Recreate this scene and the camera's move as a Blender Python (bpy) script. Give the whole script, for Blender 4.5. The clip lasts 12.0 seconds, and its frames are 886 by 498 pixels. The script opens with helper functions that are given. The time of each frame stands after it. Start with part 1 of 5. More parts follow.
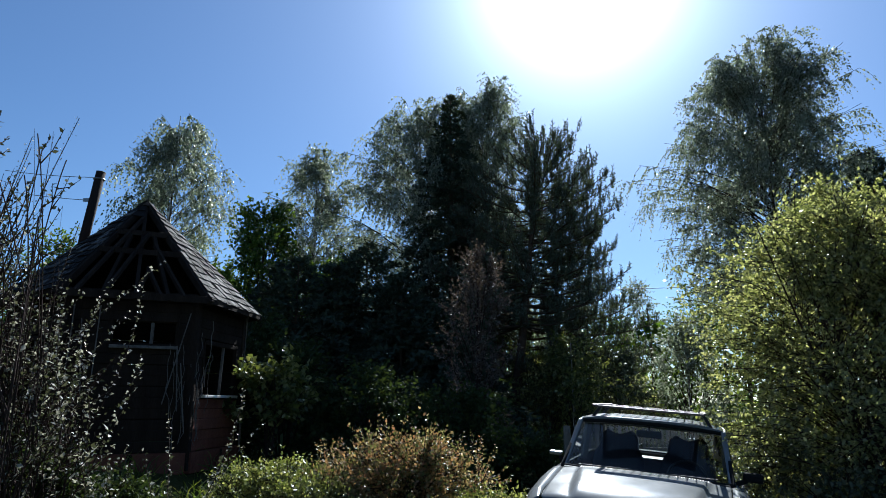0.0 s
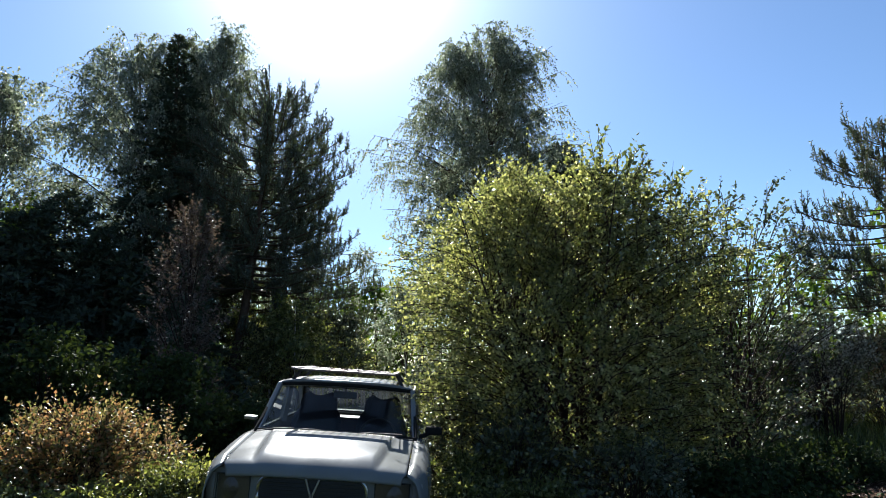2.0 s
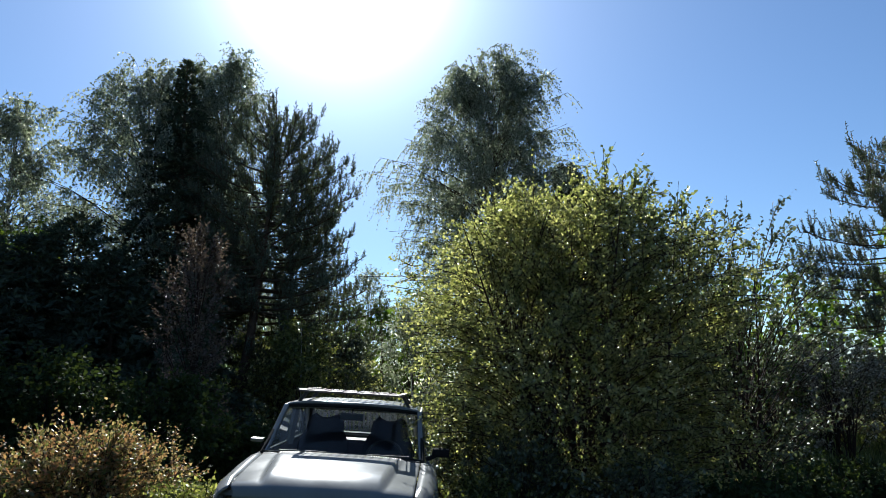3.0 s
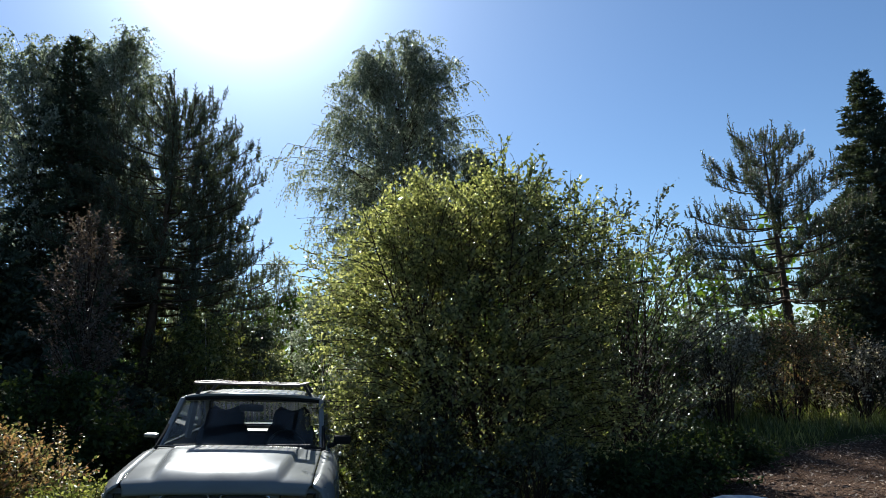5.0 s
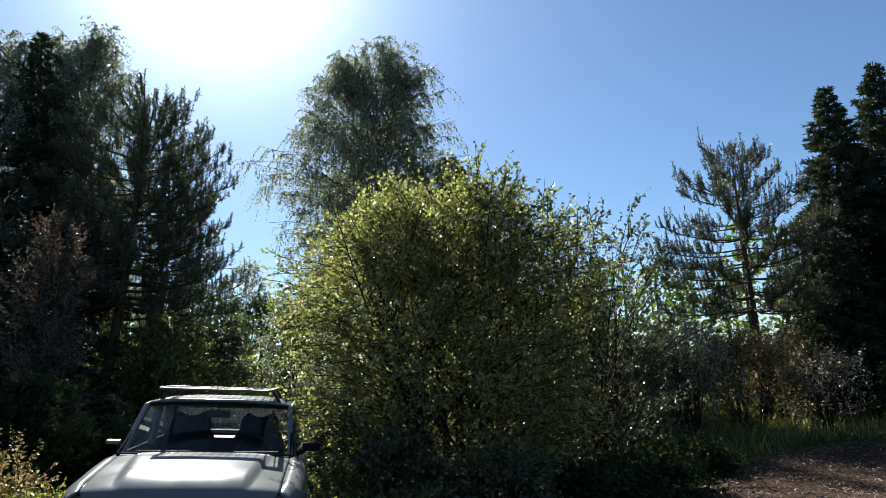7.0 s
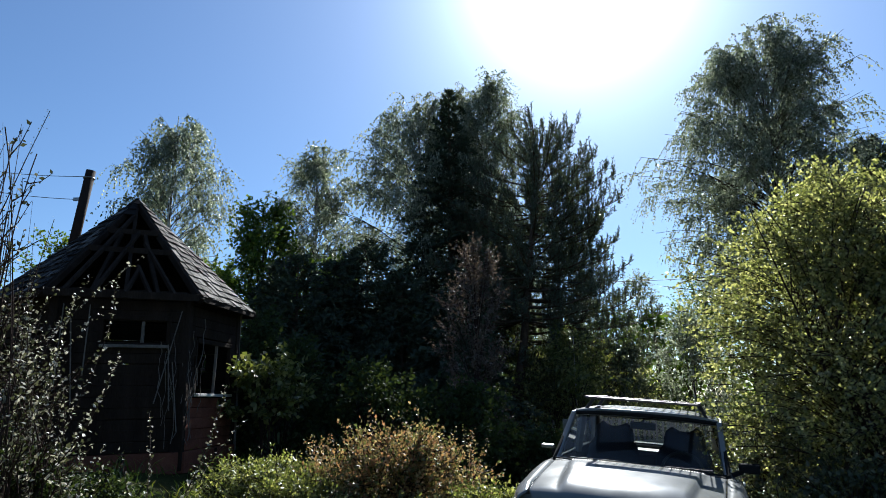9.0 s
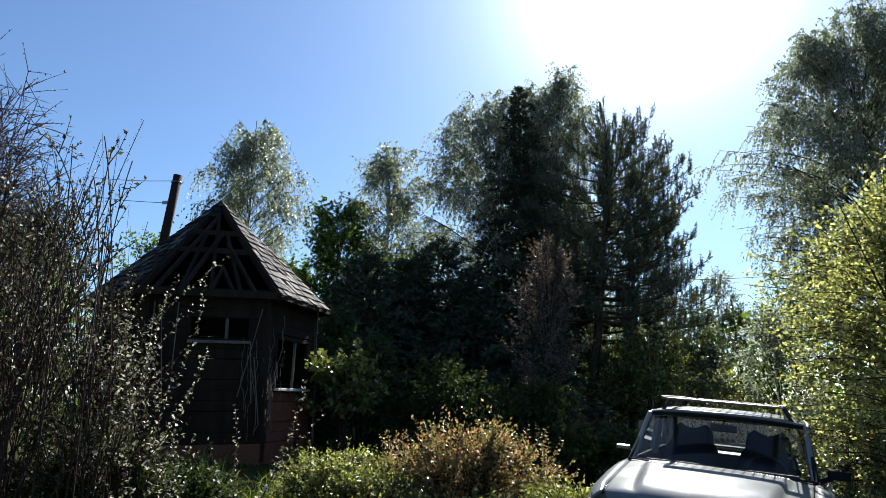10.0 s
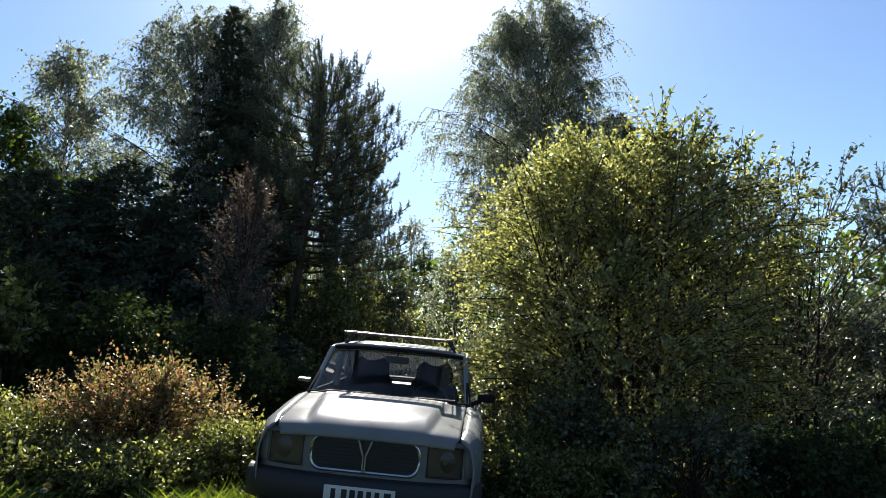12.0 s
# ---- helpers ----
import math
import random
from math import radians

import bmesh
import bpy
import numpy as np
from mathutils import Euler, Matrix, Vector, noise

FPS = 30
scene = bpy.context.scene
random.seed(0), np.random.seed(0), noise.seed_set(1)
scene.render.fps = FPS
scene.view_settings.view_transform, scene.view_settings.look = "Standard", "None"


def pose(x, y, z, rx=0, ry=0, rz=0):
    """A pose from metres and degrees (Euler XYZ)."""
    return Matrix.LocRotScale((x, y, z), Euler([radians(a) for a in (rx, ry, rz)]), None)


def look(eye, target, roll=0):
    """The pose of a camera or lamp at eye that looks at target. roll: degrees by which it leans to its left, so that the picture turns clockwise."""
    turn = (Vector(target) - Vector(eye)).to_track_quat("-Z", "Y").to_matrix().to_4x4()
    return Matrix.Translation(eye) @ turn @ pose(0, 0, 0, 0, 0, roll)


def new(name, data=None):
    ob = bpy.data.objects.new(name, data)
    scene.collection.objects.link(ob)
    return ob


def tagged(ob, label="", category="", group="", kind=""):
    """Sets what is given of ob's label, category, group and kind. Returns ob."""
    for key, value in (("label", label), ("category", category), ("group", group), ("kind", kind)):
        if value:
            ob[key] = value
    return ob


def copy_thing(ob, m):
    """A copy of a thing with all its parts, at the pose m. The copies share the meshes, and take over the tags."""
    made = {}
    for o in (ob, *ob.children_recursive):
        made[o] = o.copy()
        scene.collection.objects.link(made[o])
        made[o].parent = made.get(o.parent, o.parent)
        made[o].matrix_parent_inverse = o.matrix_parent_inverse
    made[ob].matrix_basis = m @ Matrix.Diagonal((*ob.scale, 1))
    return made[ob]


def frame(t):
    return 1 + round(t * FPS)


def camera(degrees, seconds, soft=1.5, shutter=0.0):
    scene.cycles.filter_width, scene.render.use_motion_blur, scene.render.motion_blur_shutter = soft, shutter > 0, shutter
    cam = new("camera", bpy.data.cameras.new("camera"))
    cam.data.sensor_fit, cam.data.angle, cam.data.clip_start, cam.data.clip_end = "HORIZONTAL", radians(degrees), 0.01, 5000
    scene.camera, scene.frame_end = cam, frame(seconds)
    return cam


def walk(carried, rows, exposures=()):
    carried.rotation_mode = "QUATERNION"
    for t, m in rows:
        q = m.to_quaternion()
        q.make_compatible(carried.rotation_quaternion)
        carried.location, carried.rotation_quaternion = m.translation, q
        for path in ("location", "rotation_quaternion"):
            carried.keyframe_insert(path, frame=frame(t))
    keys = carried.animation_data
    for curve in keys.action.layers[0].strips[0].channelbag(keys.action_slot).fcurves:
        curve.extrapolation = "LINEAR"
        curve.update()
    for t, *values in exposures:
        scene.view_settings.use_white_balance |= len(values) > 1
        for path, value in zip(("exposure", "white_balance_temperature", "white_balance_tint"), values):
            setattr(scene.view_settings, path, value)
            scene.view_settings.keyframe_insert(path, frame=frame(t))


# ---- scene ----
cam = camera(67.7, 12.0, soft=0.3)
PATH = [
    (0, (0.163, -0.015, 1.553), (0.142, 1.933, 2.006), 0.1),
    (0.3, (0.19, -0.005, 1.535), (-0.001, 1.937, 1.945), 0.6),
    (0.5, (0.221, 0.004, 1.517), (-0.118, 1.942, 1.874), 1.0),
    (1, (0.37, 0.056, 1.524), (0.456, 2.029, 1.844), 0.2),
    (1.5, (0.437, -0.023, 1.529), (0.996, 1.874, 1.825), -1.4),
    (2, (0.47, 0.035, 1.556), (1.219, 1.858, 1.894), -1.3),
    (2.5, (0.46, 0.056, 1.549), (1.185, 1.878, 1.94), -1.4),
    (4.3, (0.503, -0.13, 1.545), (1.303, 1.659, 1.945), -2.6),
    (4.5, (0.534, -0.116, 1.553), (1.373, 1.658, 1.937), -3.3),
    (5, (0.546, -0.117, 1.545), (1.515, 1.597, 1.894), -3.5),
    (5.5, (0.555, -0.131, 1.54), (1.577, 1.554, 1.878), -3.0),
    (6, (0.574, -0.132, 1.546), (1.622, 1.538, 1.881), -3.3),
    (6.5, (0.576, -0.136, 1.541), (1.634, 1.527, 1.879), -3.4),
    (6.7, (0.567, -0.127, 1.542), (1.623, 1.535, 1.894), -3.2),
    (8.3, (0.431, 0.159, 1.498), (1.008, 2.03, 1.909), -3.3),
    (8.5, (0.369, 0.127, 1.507), (0.744, 2.047, 1.92), -2.4),
    (9, (0.34, 0.139, 1.526), (0.305, 2.089, 1.97), -0.8),
    (9.5, (0.339, 0.094, 1.537), (0.154, 2.04, 1.96), 0.3),
    (10, (0.328, 0.089, 1.518), (0.081, 2.024, 1.958), 0.2),
    (10.5, (0.362, 0.088, 1.537), (0.265, 2.047, 1.931), 0.1),
    (11, (0.368, 0.09, 1.503), (0.451, 2.054, 1.871), -0.6),
    (11.5, (0.394, 0.128, 1.5), (0.576, 2.093, 1.822), -0.1),
    (12, (0.469, 0.205, 1.479), (1.083, 2.09, 1.744), 0.1),
]
EXPOSURES = [(0, 1.15, 5530, 6.5), (0.5, 1.7, 6180, 9.5), (1, 1.95, 6280, 9.5), (1.5, 1.8, 5980, 9.5), (2.0, 1.65, 6030, 8.5), (2.5, 1.5, 5880, 7.5), (4.5, 1.32, 5930, 6.5), (6.5, 1.38, 6180, 6.5), (8.5, 1.4, 5830, 7.5), (9.0, 1.4, 5830, 7.5), (9.5, 1.5, 5880, 7.5), (10.0, 1.7, 6130, 8.5), (10.5, 1.7, 5980, 8.5), (11.5, 1.82, 6130, 10.5), (12, 1.8, 6480, 11.5)]
walk(cam, [(t, look(eye, target, roll)) for t, eye, target, roll in PATH], EXPOSURES)

# ---- light: a low-dust spring sky, the sun ahead of the camera and over the trees ----
SUN_AZ, SUN_EL = radians(12.6), radians(35.5)
SUN = Vector((math.sin(SUN_AZ) * math.cos(SUN_EL), math.cos(SUN_AZ) * math.cos(SUN_EL), math.sin(SUN_EL)))
world = bpy.data.worlds.new("sky")
scene.world = world
world.use_nodes = True
wn = world.node_tree.nodes
wl = world.node_tree.links
sky = wn.new("ShaderNodeTexSky")
sky.sky_type = "NISHITA"
sky.sun_disc = False
sky.sun_elevation = SUN_EL
sky.sun_rotation = SUN_AZ
sky.air_density, sky.dust_density, sky.ozone_density = 1.0, 0.1, 5.0
# thin haze and mostly lens glare round the sun, added to the sky's brightness
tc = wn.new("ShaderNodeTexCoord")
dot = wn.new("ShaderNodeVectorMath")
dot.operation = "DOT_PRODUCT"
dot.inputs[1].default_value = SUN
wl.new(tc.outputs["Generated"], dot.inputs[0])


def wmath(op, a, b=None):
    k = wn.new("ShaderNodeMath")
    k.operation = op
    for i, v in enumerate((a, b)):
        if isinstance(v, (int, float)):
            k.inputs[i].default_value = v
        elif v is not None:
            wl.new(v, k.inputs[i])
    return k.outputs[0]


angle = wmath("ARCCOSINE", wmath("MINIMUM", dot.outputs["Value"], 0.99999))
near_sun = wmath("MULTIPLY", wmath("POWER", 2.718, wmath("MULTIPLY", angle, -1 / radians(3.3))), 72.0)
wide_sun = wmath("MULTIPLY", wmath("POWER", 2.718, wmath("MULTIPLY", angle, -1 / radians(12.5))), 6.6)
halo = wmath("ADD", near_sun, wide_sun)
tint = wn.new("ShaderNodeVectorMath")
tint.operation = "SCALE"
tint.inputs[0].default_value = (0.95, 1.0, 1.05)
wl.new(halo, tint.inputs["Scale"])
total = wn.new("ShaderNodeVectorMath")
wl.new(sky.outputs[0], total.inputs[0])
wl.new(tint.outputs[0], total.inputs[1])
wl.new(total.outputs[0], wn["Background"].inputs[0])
wn["Background"].inputs[1].default_value = 0.044
sun = new("sun", bpy.data.lights.new("sun", "SUN"))
sun.data.energy = 5.0
sun.data.angle = radians(0.55)
sun.data.color = (1.0, 0.95, 0.86)
sun.matrix_world = look(SUN * 50, (0, 0, 0))


# ---- materials ----
def material(name):
    m = bpy.data.materials.new(name)
    m.use_nodes = True
    return m, m.node_tree.nodes, m.node_tree.links, m.node_tree.nodes["Principled BSDF"]


def ramp(n, l, fac, stops):
    r = n.new("ShaderNodeValToRGB")
    while len(r.color_ramp.elements) < len(stops):
        r.color_ramp.elements.new(0.5)
    for e, (p, c) in zip(r.color_ramp.elements, stops):
        e.position, e.color = p, (*c, 1)
    l.new(fac, r.inputs[0])
    return r.outputs[0]


def noise_node(n, l, scale, detail=6, coords="Object", rough=0.6):
    tc = n.new("ShaderNodeTexCoord")
    t = n.new("ShaderNodeTexNoise")
    t.inputs["Scale"].default_value, t.inputs["Detail"].default_value, t.inputs["Roughness"].default_value = scale, detail, rough
    l.new(tc.outputs[coords], t.inputs["Vector"])
    return t.outputs[0]


def bumped(n, l, b, fac, strength, distance=0.02):
    k = n.new("ShaderNodeBump")
    k.inputs["Strength"].default_value, k.inputs["Distance"].default_value = strength, distance
    l.new(fac, k.inputs["Height"])
    l.new(k.outputs[0], b.inputs["Normal"])


def leaf_mat(name, stops, through_light=0.45, rough=0.45, warm=(1.25, 1.2, 0.5), gloss=0.6):
    """A thin leaf: gloss on its face, light through it, each leaf its own shade."""
    m, n, l, b = material(name)
    g = n.new("ShaderNodeNewGeometry")
    c = ramp(n, l, g.outputs["Random Per Island"], stops)
    l.new(c, b.inputs["Base Color"])
    b.inputs["Roughness"].default_value = rough
    b.inputs["Specular IOR Level"].default_value = gloss
    t = n.new("ShaderNodeBsdfTranslucent")
    mul = n.new("ShaderNodeMix")
    mul.data_type, mul.blend_type = "RGBA", "MULTIPLY"
    mul.inputs[0].default_value = 1.0
    l.new(c, mul.inputs[6])
    mul.inputs[7].default_value = (*warm, 1)
    l.new(mul.outputs[2], t.inputs[0])
    mix = n.new("ShaderNodeMixShader")
    mix.inputs[0].default_value = through_light
    l.new(b.outputs[0], mix.inputs[1])
    l.new(t.outputs[0], mix.inputs[2])
    l.new(mix.outputs[0], n["Material Output"].inputs[0])
    return m


def rough_mat(name, stops, scale, rough=0.85, bump=0.4, fine=40.0, metallic=0.0, stretch=None, distance=0.02):
    """A worn matt surface: a broad stain pattern with a fine grain in it."""
    m, n, l, b = material(name)
    a = noise_node(n, l, scale)
    f = noise_node(n, l, fine, 4)
    if stretch:
        for node in [k for k in n if k.type == "TEX_NOISE"]:
            mp = n.new("ShaderNodeMapping")
            mp.inputs["Scale"].default_value = stretch
            tc = n.new("ShaderNodeTexCoord")
            l.new(tc.outputs["Object"], mp.inputs[0])
            l.new(mp.outputs[0], node.inputs["Vector"])
    mx = n.new("ShaderNodeMix")
    mx.data_type = "FLOAT"
    mx.inputs[0].default_value = 0.4
    l.new(a, mx.inputs[2])
    l.new(f, mx.inputs[3])
    l.new(ramp(n, l, mx.outputs[0], stops), b.inputs["Base Color"])
    b.inputs["Roughness"].default_value, b.inputs["Metallic"].default_value = rough, metallic
    b.inputs["Specular IOR Level"].default_value = 0.04 if rough > 0.75 else 0.5
    bumped(n, l, b, f, bump, distance)
    return m


GREEN = [(0.0, (0.035, 0.07, 0.012)), (0.5, (0.07, 0.12, 0.022)), (1.0, (0.13, 0.17, 0.035))]
M = {}
M["birch_leaf"] = leaf_mat("birch_leaf", [(0, (0.075, 0.095, 0.055)), (0.5, (0.155, 0.175, 0.125)), (1, (0.34, 0.35, 0.29))], 0.55, 0.3, (1.05, 1.08, 0.85), 0.8)
M["willow_leaf"] = leaf_mat("willow_leaf", [(0, (0.07, 0.085, 0.03)), (0.5, (0.2, 0.21, 0.085)), (1, (0.46, 0.45, 0.25))], 0.6, 0.28, (1.1, 1.1, 0.6), 0.9)
M["green_leaf"] = leaf_mat("green_leaf", GREEN, 0.5, 0.5, gloss=0.4)
# near-black leaves: the shade of dark places is put into the colour
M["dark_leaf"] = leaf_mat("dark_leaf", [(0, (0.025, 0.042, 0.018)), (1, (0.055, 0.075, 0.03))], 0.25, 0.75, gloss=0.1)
M["rust_leaf"] = leaf_mat("rust_leaf", [(0, (0.07, 0.1, 0.03)), (0.35, (0.13, 0.12, 0.04)), (0.52, (0.28, 0.14, 0.075)), (0.8, (0.29, 0.2, 0.085)), (1, (0.4, 0.34, 0.18))], 0.45, 0.4, (1.05, 1.0, 0.75))
M["dry_leaf"] = leaf_mat("dry_leaf", [(0, (0.055, 0.04, 0.033)), (1, (0.125, 0.1, 0.08))], 0.3, 0.6, (1.1, 1.0, 0.8))
M["pale_leaf"] = leaf_mat("pale_leaf", [(0, (0.07, 0.065, 0.04)), (0.4, (0.2, 0.17, 0.12)), (1, (0.52, 0.47, 0.41))], 0.5, 0.45, (1.05, 1.05, 0.8), 0.4)
M["plum_leaf"] = leaf_mat("plum_leaf", [(0, (0.02, 0.024, 0.012)), (0.74, (0.045, 0.048, 0.028)), (0.86, (0.2, 0.19, 0.15)), (1, (0.42, 0.4, 0.35))], 0.4, 0.5, (1.05, 1.05, 0.85), 0.3)
# darker maple tones: the shade of leaves against the sky is in the colour
M["shade_leaf"] = leaf_mat("shade_leaf", [(0, (0.045, 0.058, 0.03)), (0.7, (0.085, 0.1, 0.055)), (1, (0.2, 0.21, 0.14))], 0.3, 0.45, (1.05, 1.08, 0.7), 0.5)
M["weed_leaf"] = leaf_mat("weed_leaf", [(0, (0.06, 0.078, 0.025)), (0.6, (0.14, 0.16, 0.045)), (1, (0.34, 0.34, 0.16))], 0.5, 0.4, (1.12, 1.1, 0.55), 0.6)
M["blossom"] = leaf_mat("blossom", [(0, (0.045, 0.05, 0.025)), (0.5, (0.07, 0.07, 0.04)), (0.62, (0.24, 0.225, 0.19)), (1, (0.46, 0.44, 0.4))], 0.4, 0.5, (1.05, 1.05, 0.85), 0.3)
M["maple_leaf"] = leaf_mat("maple_leaf", [(0, (0.06, 0.08, 0.035)), (0.6, (0.13, 0.15, 0.07)), (1, (0.26, 0.27, 0.16))], 0.5, 0.4, (1.1, 1.12, 0.6), 0.6)
M["pine_needle"] = leaf_mat("pine_needle", [(0, (0.04, 0.055, 0.04)), (1, (0.095, 0.115, 0.08))], 0.25, 0.45, gloss=0.5)
M["spruce_needle"] = leaf_mat("spruce_needle", [(0, (0.03, 0.042, 0.031)), (1, (0.072, 0.088, 0.06))], 0.15, 0.7, gloss=0.15)
M["grass_blade"] = leaf_mat("grass_blade", [(0, (0.05, 0.09, 0.012)), (0.7, (0.11, 0.17, 0.02)), (1, (0.22, 0.21, 0.06))], 0.5, 0.4)
M["litter"] = leaf_mat("litter", [(0, (0.07, 0.042, 0.027)), (0.7, (0.15, 0.09, 0.055)), (1, (0.32, 0.22, 0.14))], 0.2, 0.6, (1, 1, 1))
M["petal_yellow"] = leaf_mat("petal_yellow", [(0, (0.6, 0.34, 0.06)), (1, (0.7, 0.5, 0.14))], 0.35, 0.6, (1, 1, 1))
M["petal_white"] = leaf_mat("petal_white", [(0, (0.34, 0.3, 0.2)), (1, (0.5, 0.46, 0.36))], 0.3, 0.8, (1, 1, 1))
M["bark"] = rough_mat("bark", [(0.3, (0.04, 0.03, 0.022)), (0.7, (0.12, 0.09, 0.065))], 3, 0.9, 0.8, 30)
M["pine_bark"] = rough_mat("pine_bark", [(0.3, (0.045, 0.032, 0.024)), (0.7, (0.12, 0.08, 0.055))], 2, 0.9, 0.9, 22)
M["birch_bark"] = rough_mat("birch_bark", [(0.34, (0.06, 0.055, 0.05)), (0.46, (0.5, 0.48, 0.44)), (0.8, (0.68, 0.66, 0.6))], 2.2, 0.7, 0.3, 9, stretch=(1, 1, 4))
M["twig"] = rough_mat("twig", [(0.3, (0.022, 0.015, 0.013)), (0.7, (0.058, 0.038, 0.032))], 4, 0.8, 0.3, 40)
M["turf"] = rough_mat("turf", [(0.3, (0.02, 0.026, 0.008)), (0.55, (0.05, 0.055, 0.018)), (0.75, (0.085, 0.07, 0.035))], 0.9, 0.95, 0.8, 24, distance=0.05)
M["soil"] = rough_mat("soil", [(0.3, (0.035, 0.021, 0.015)), (0.55, (0.07, 0.043, 0.029)), (0.75, (0.13, 0.085, 0.056))], 2.2, 0.95, 0.9, 30, distance=0.05)
M["old_wood"] = rough_mat("old_wood", [(0.3, (0.016, 0.011, 0.009)), (0.6, (0.038, 0.028, 0.022)), (0.85, (0.085, 0.07, 0.058))], 1.6, 0.85, 0.6, 26, stretch=(3, 3, 0.5))
M["grey_board"] = rough_mat("grey_board", [(0.3, (0.08, 0.07, 0.062)), (0.7, (0.24, 0.215, 0.19))], 2, 0.8, 0.5, 30)
M["brick_red"] = rough_mat("brick_red", [(0.3, (0.1, 0.04, 0.028)), (0.7, (0.24, 0.1, 0.065))], 3, 0.9, 0.5, 30)
M["pale_paint"] = rough_mat("pale_paint", [(0.3, (0.42, 0.4, 0.37)), (0.6, (0.68, 0.67, 0.64))], 3, 0.7, 0.3, 30)
M["rusty_steel"] = rough_mat("rusty_steel", [(0.3, (0.02, 0.016, 0.015)), (0.7, (0.05, 0.035, 0.03))], 4, 0.85, 0.3, 40, 0.3)
M["fence_wood"] = rough_mat("fence_wood", [(0.3, (0.13, 0.12, 0.105)), (0.7, (0.26, 0.24, 0.215))], 2, 0.8, 0.4, 30)
M["tarp"] = rough_mat("tarp", [(0.3, (0.34, 0.34, 0.33)), (0.7, (0.54, 0.53, 0.51))], 3, 0.45, 0.6, 14)


def paint_mat():
    """Worn silver paint: metal flakes, dust and a dull lacquer."""
    m, n, l, b = material("silver_paint")
    d = noise_node(n, l, 2.4, 8)
    f = noise_node(n, l, 60, 3)
    l.new(ramp(n, l, d, [(0.3, (0.15, 0.155, 0.155)), (0.7, (0.195, 0.2, 0.2))]), b.inputs["Base Color"])
    l.new(ramp(n, l, d, [(0.25, (0.16, 0.16, 0.16)), (0.8, (0.27, 0.27, 0.27))]), b.inputs["Roughness"])
    b.inputs["Metallic"].default_value = 0.0
    b.inputs["Specular IOR Level"].default_value = 0.12
    b.inputs["Coat Weight"].default_value, b.inputs["Coat Roughness"].default_value = 0.03, 0.06
    bumped(n, l, b, f, 0.05, 0.002)
    return m


def simple(name, color, rough, metallic=0.0, scale=12.0):
    lo = tuple(c * 0.7 for c in color)
    return rough_mat(name, [(0.3, lo), (0.7, color)], scale, rough, 0.08, 80, metallic, distance=0.004)


M["silver_paint"] = paint_mat()
M["black_plastic"] = simple("black_plastic", (0.016, 0.016, 0.017), 0.65)
M["rubber"] = simple("rubber", (0.02, 0.02, 0.02), 0.85)
M["chrome"] = simple("chrome", (0.55, 0.55, 0.56), 0.28, 1.0)
M["rack_steel"] = simple("rack_steel", (0.13, 0.095, 0.085), 0.6, 0.3)
M["steel"] = simple("steel", (0.3, 0.3, 0.31), 0.4, 0.8)
M["fabric"] = simple("fabric", (0.035, 0.036, 0.045), 0.95)
M["trim_grey"] = simple("trim_grey", (0.22, 0.21, 0.2), 0.7)
M["plate_white"] = simple("plate_white", (0.7, 0.7, 0.68), 0.5)
M["tail_red"] = simple("tail_red", (0.4, 0.02, 0.02), 0.2)
M["lamp_back"] = simple("lamp_back", (0.14, 0.12, 0.11), 0.35, 0.6)


def glass_mat(name, tint, gloss):
    m, n, l, b = material(name)
    tr = n.new("ShaderNodeBsdfTransparent")
    tr.inputs[0].default_value = (*tint, 1)
    gl = n.new("ShaderNodeBsdfGlossy")
    gl.inputs["Roughness"].default_value = 0.03
    fr = n.new("ShaderNodeMath")
    fr.operation = "POWER"
    fr.inputs[1].default_value = gloss
    lw = n.new("ShaderNodeLayerWeight")
    lw.inputs["Blend"].default_value = 0.5
    l.new(lw.outputs["Facing"], fr.inputs[0])
    mix = n.new("ShaderNodeMixShader")
    l.new(fr.outputs[0], mix.inputs[0])
    l.new(tr.outputs[0], mix.inputs[1])
    l.new(gl.outputs[0], mix.inputs[2])
    l.new(mix.outputs[0], n["Material Output"].inputs[0])
    return m


M["glass"] = glass_mat("glass", (0.84, 0.88, 0.87), 3.6)
M["lens"] = glass_mat("lens", (0.75, 0.76, 0.76), 3.0)


# ---- building blocks ----
def part(name, bm, mat, parent=None, label="", smooth=False):
    me = bpy.data.meshes.new(name)
    bmesh.ops.recalc_face_normals(bm, faces=bm.faces[:])
    bm.to_mesh(me)
    bm.free()
    me.materials.append(M[mat])
    if smooth:
        me.shade_smooth()
    ob = new(name, me)
    if parent is not None:
        ob.parent = parent
    if label:
        ob["label"] = label
    return ob


def np_part(name, V, T, mat, parent=None, label="", smooth=False):
    """A mesh from arrays of corners and triangles."""
    me = bpy.data.meshes.new(name)
    me.vertices.add(len(V))
    me.vertices.foreach_set("co", np.ascontiguousarray(V, np.float32).ravel())
    me.loops.add(3 * len(T))
    me.loops.foreach_set("vertex_index", np.ascontiguousarray(T, np.int32).ravel())
    me.polygons.add(len(T))
    me.polygons.foreach_set("loop_start", np.arange(0, 3 * len(T), 3, dtype=np.int32))
    me.update(calc_edges=True)
    me.validate()
    me.materials.append(M[mat])
    if smooth:
        me.shade_smooth()
    ob = new(name, me)
    if parent is not None:
        ob.parent = parent
    if label:
        ob["label"] = label
    return ob


def thing(name, label, category, at=(0, 0, 0), rot=(0, 0, 0), group="", kind=""):
    ob = new(name)
    ob.matrix_basis = pose(*at, *rot)
    return tagged(ob, label, category, group, kind)


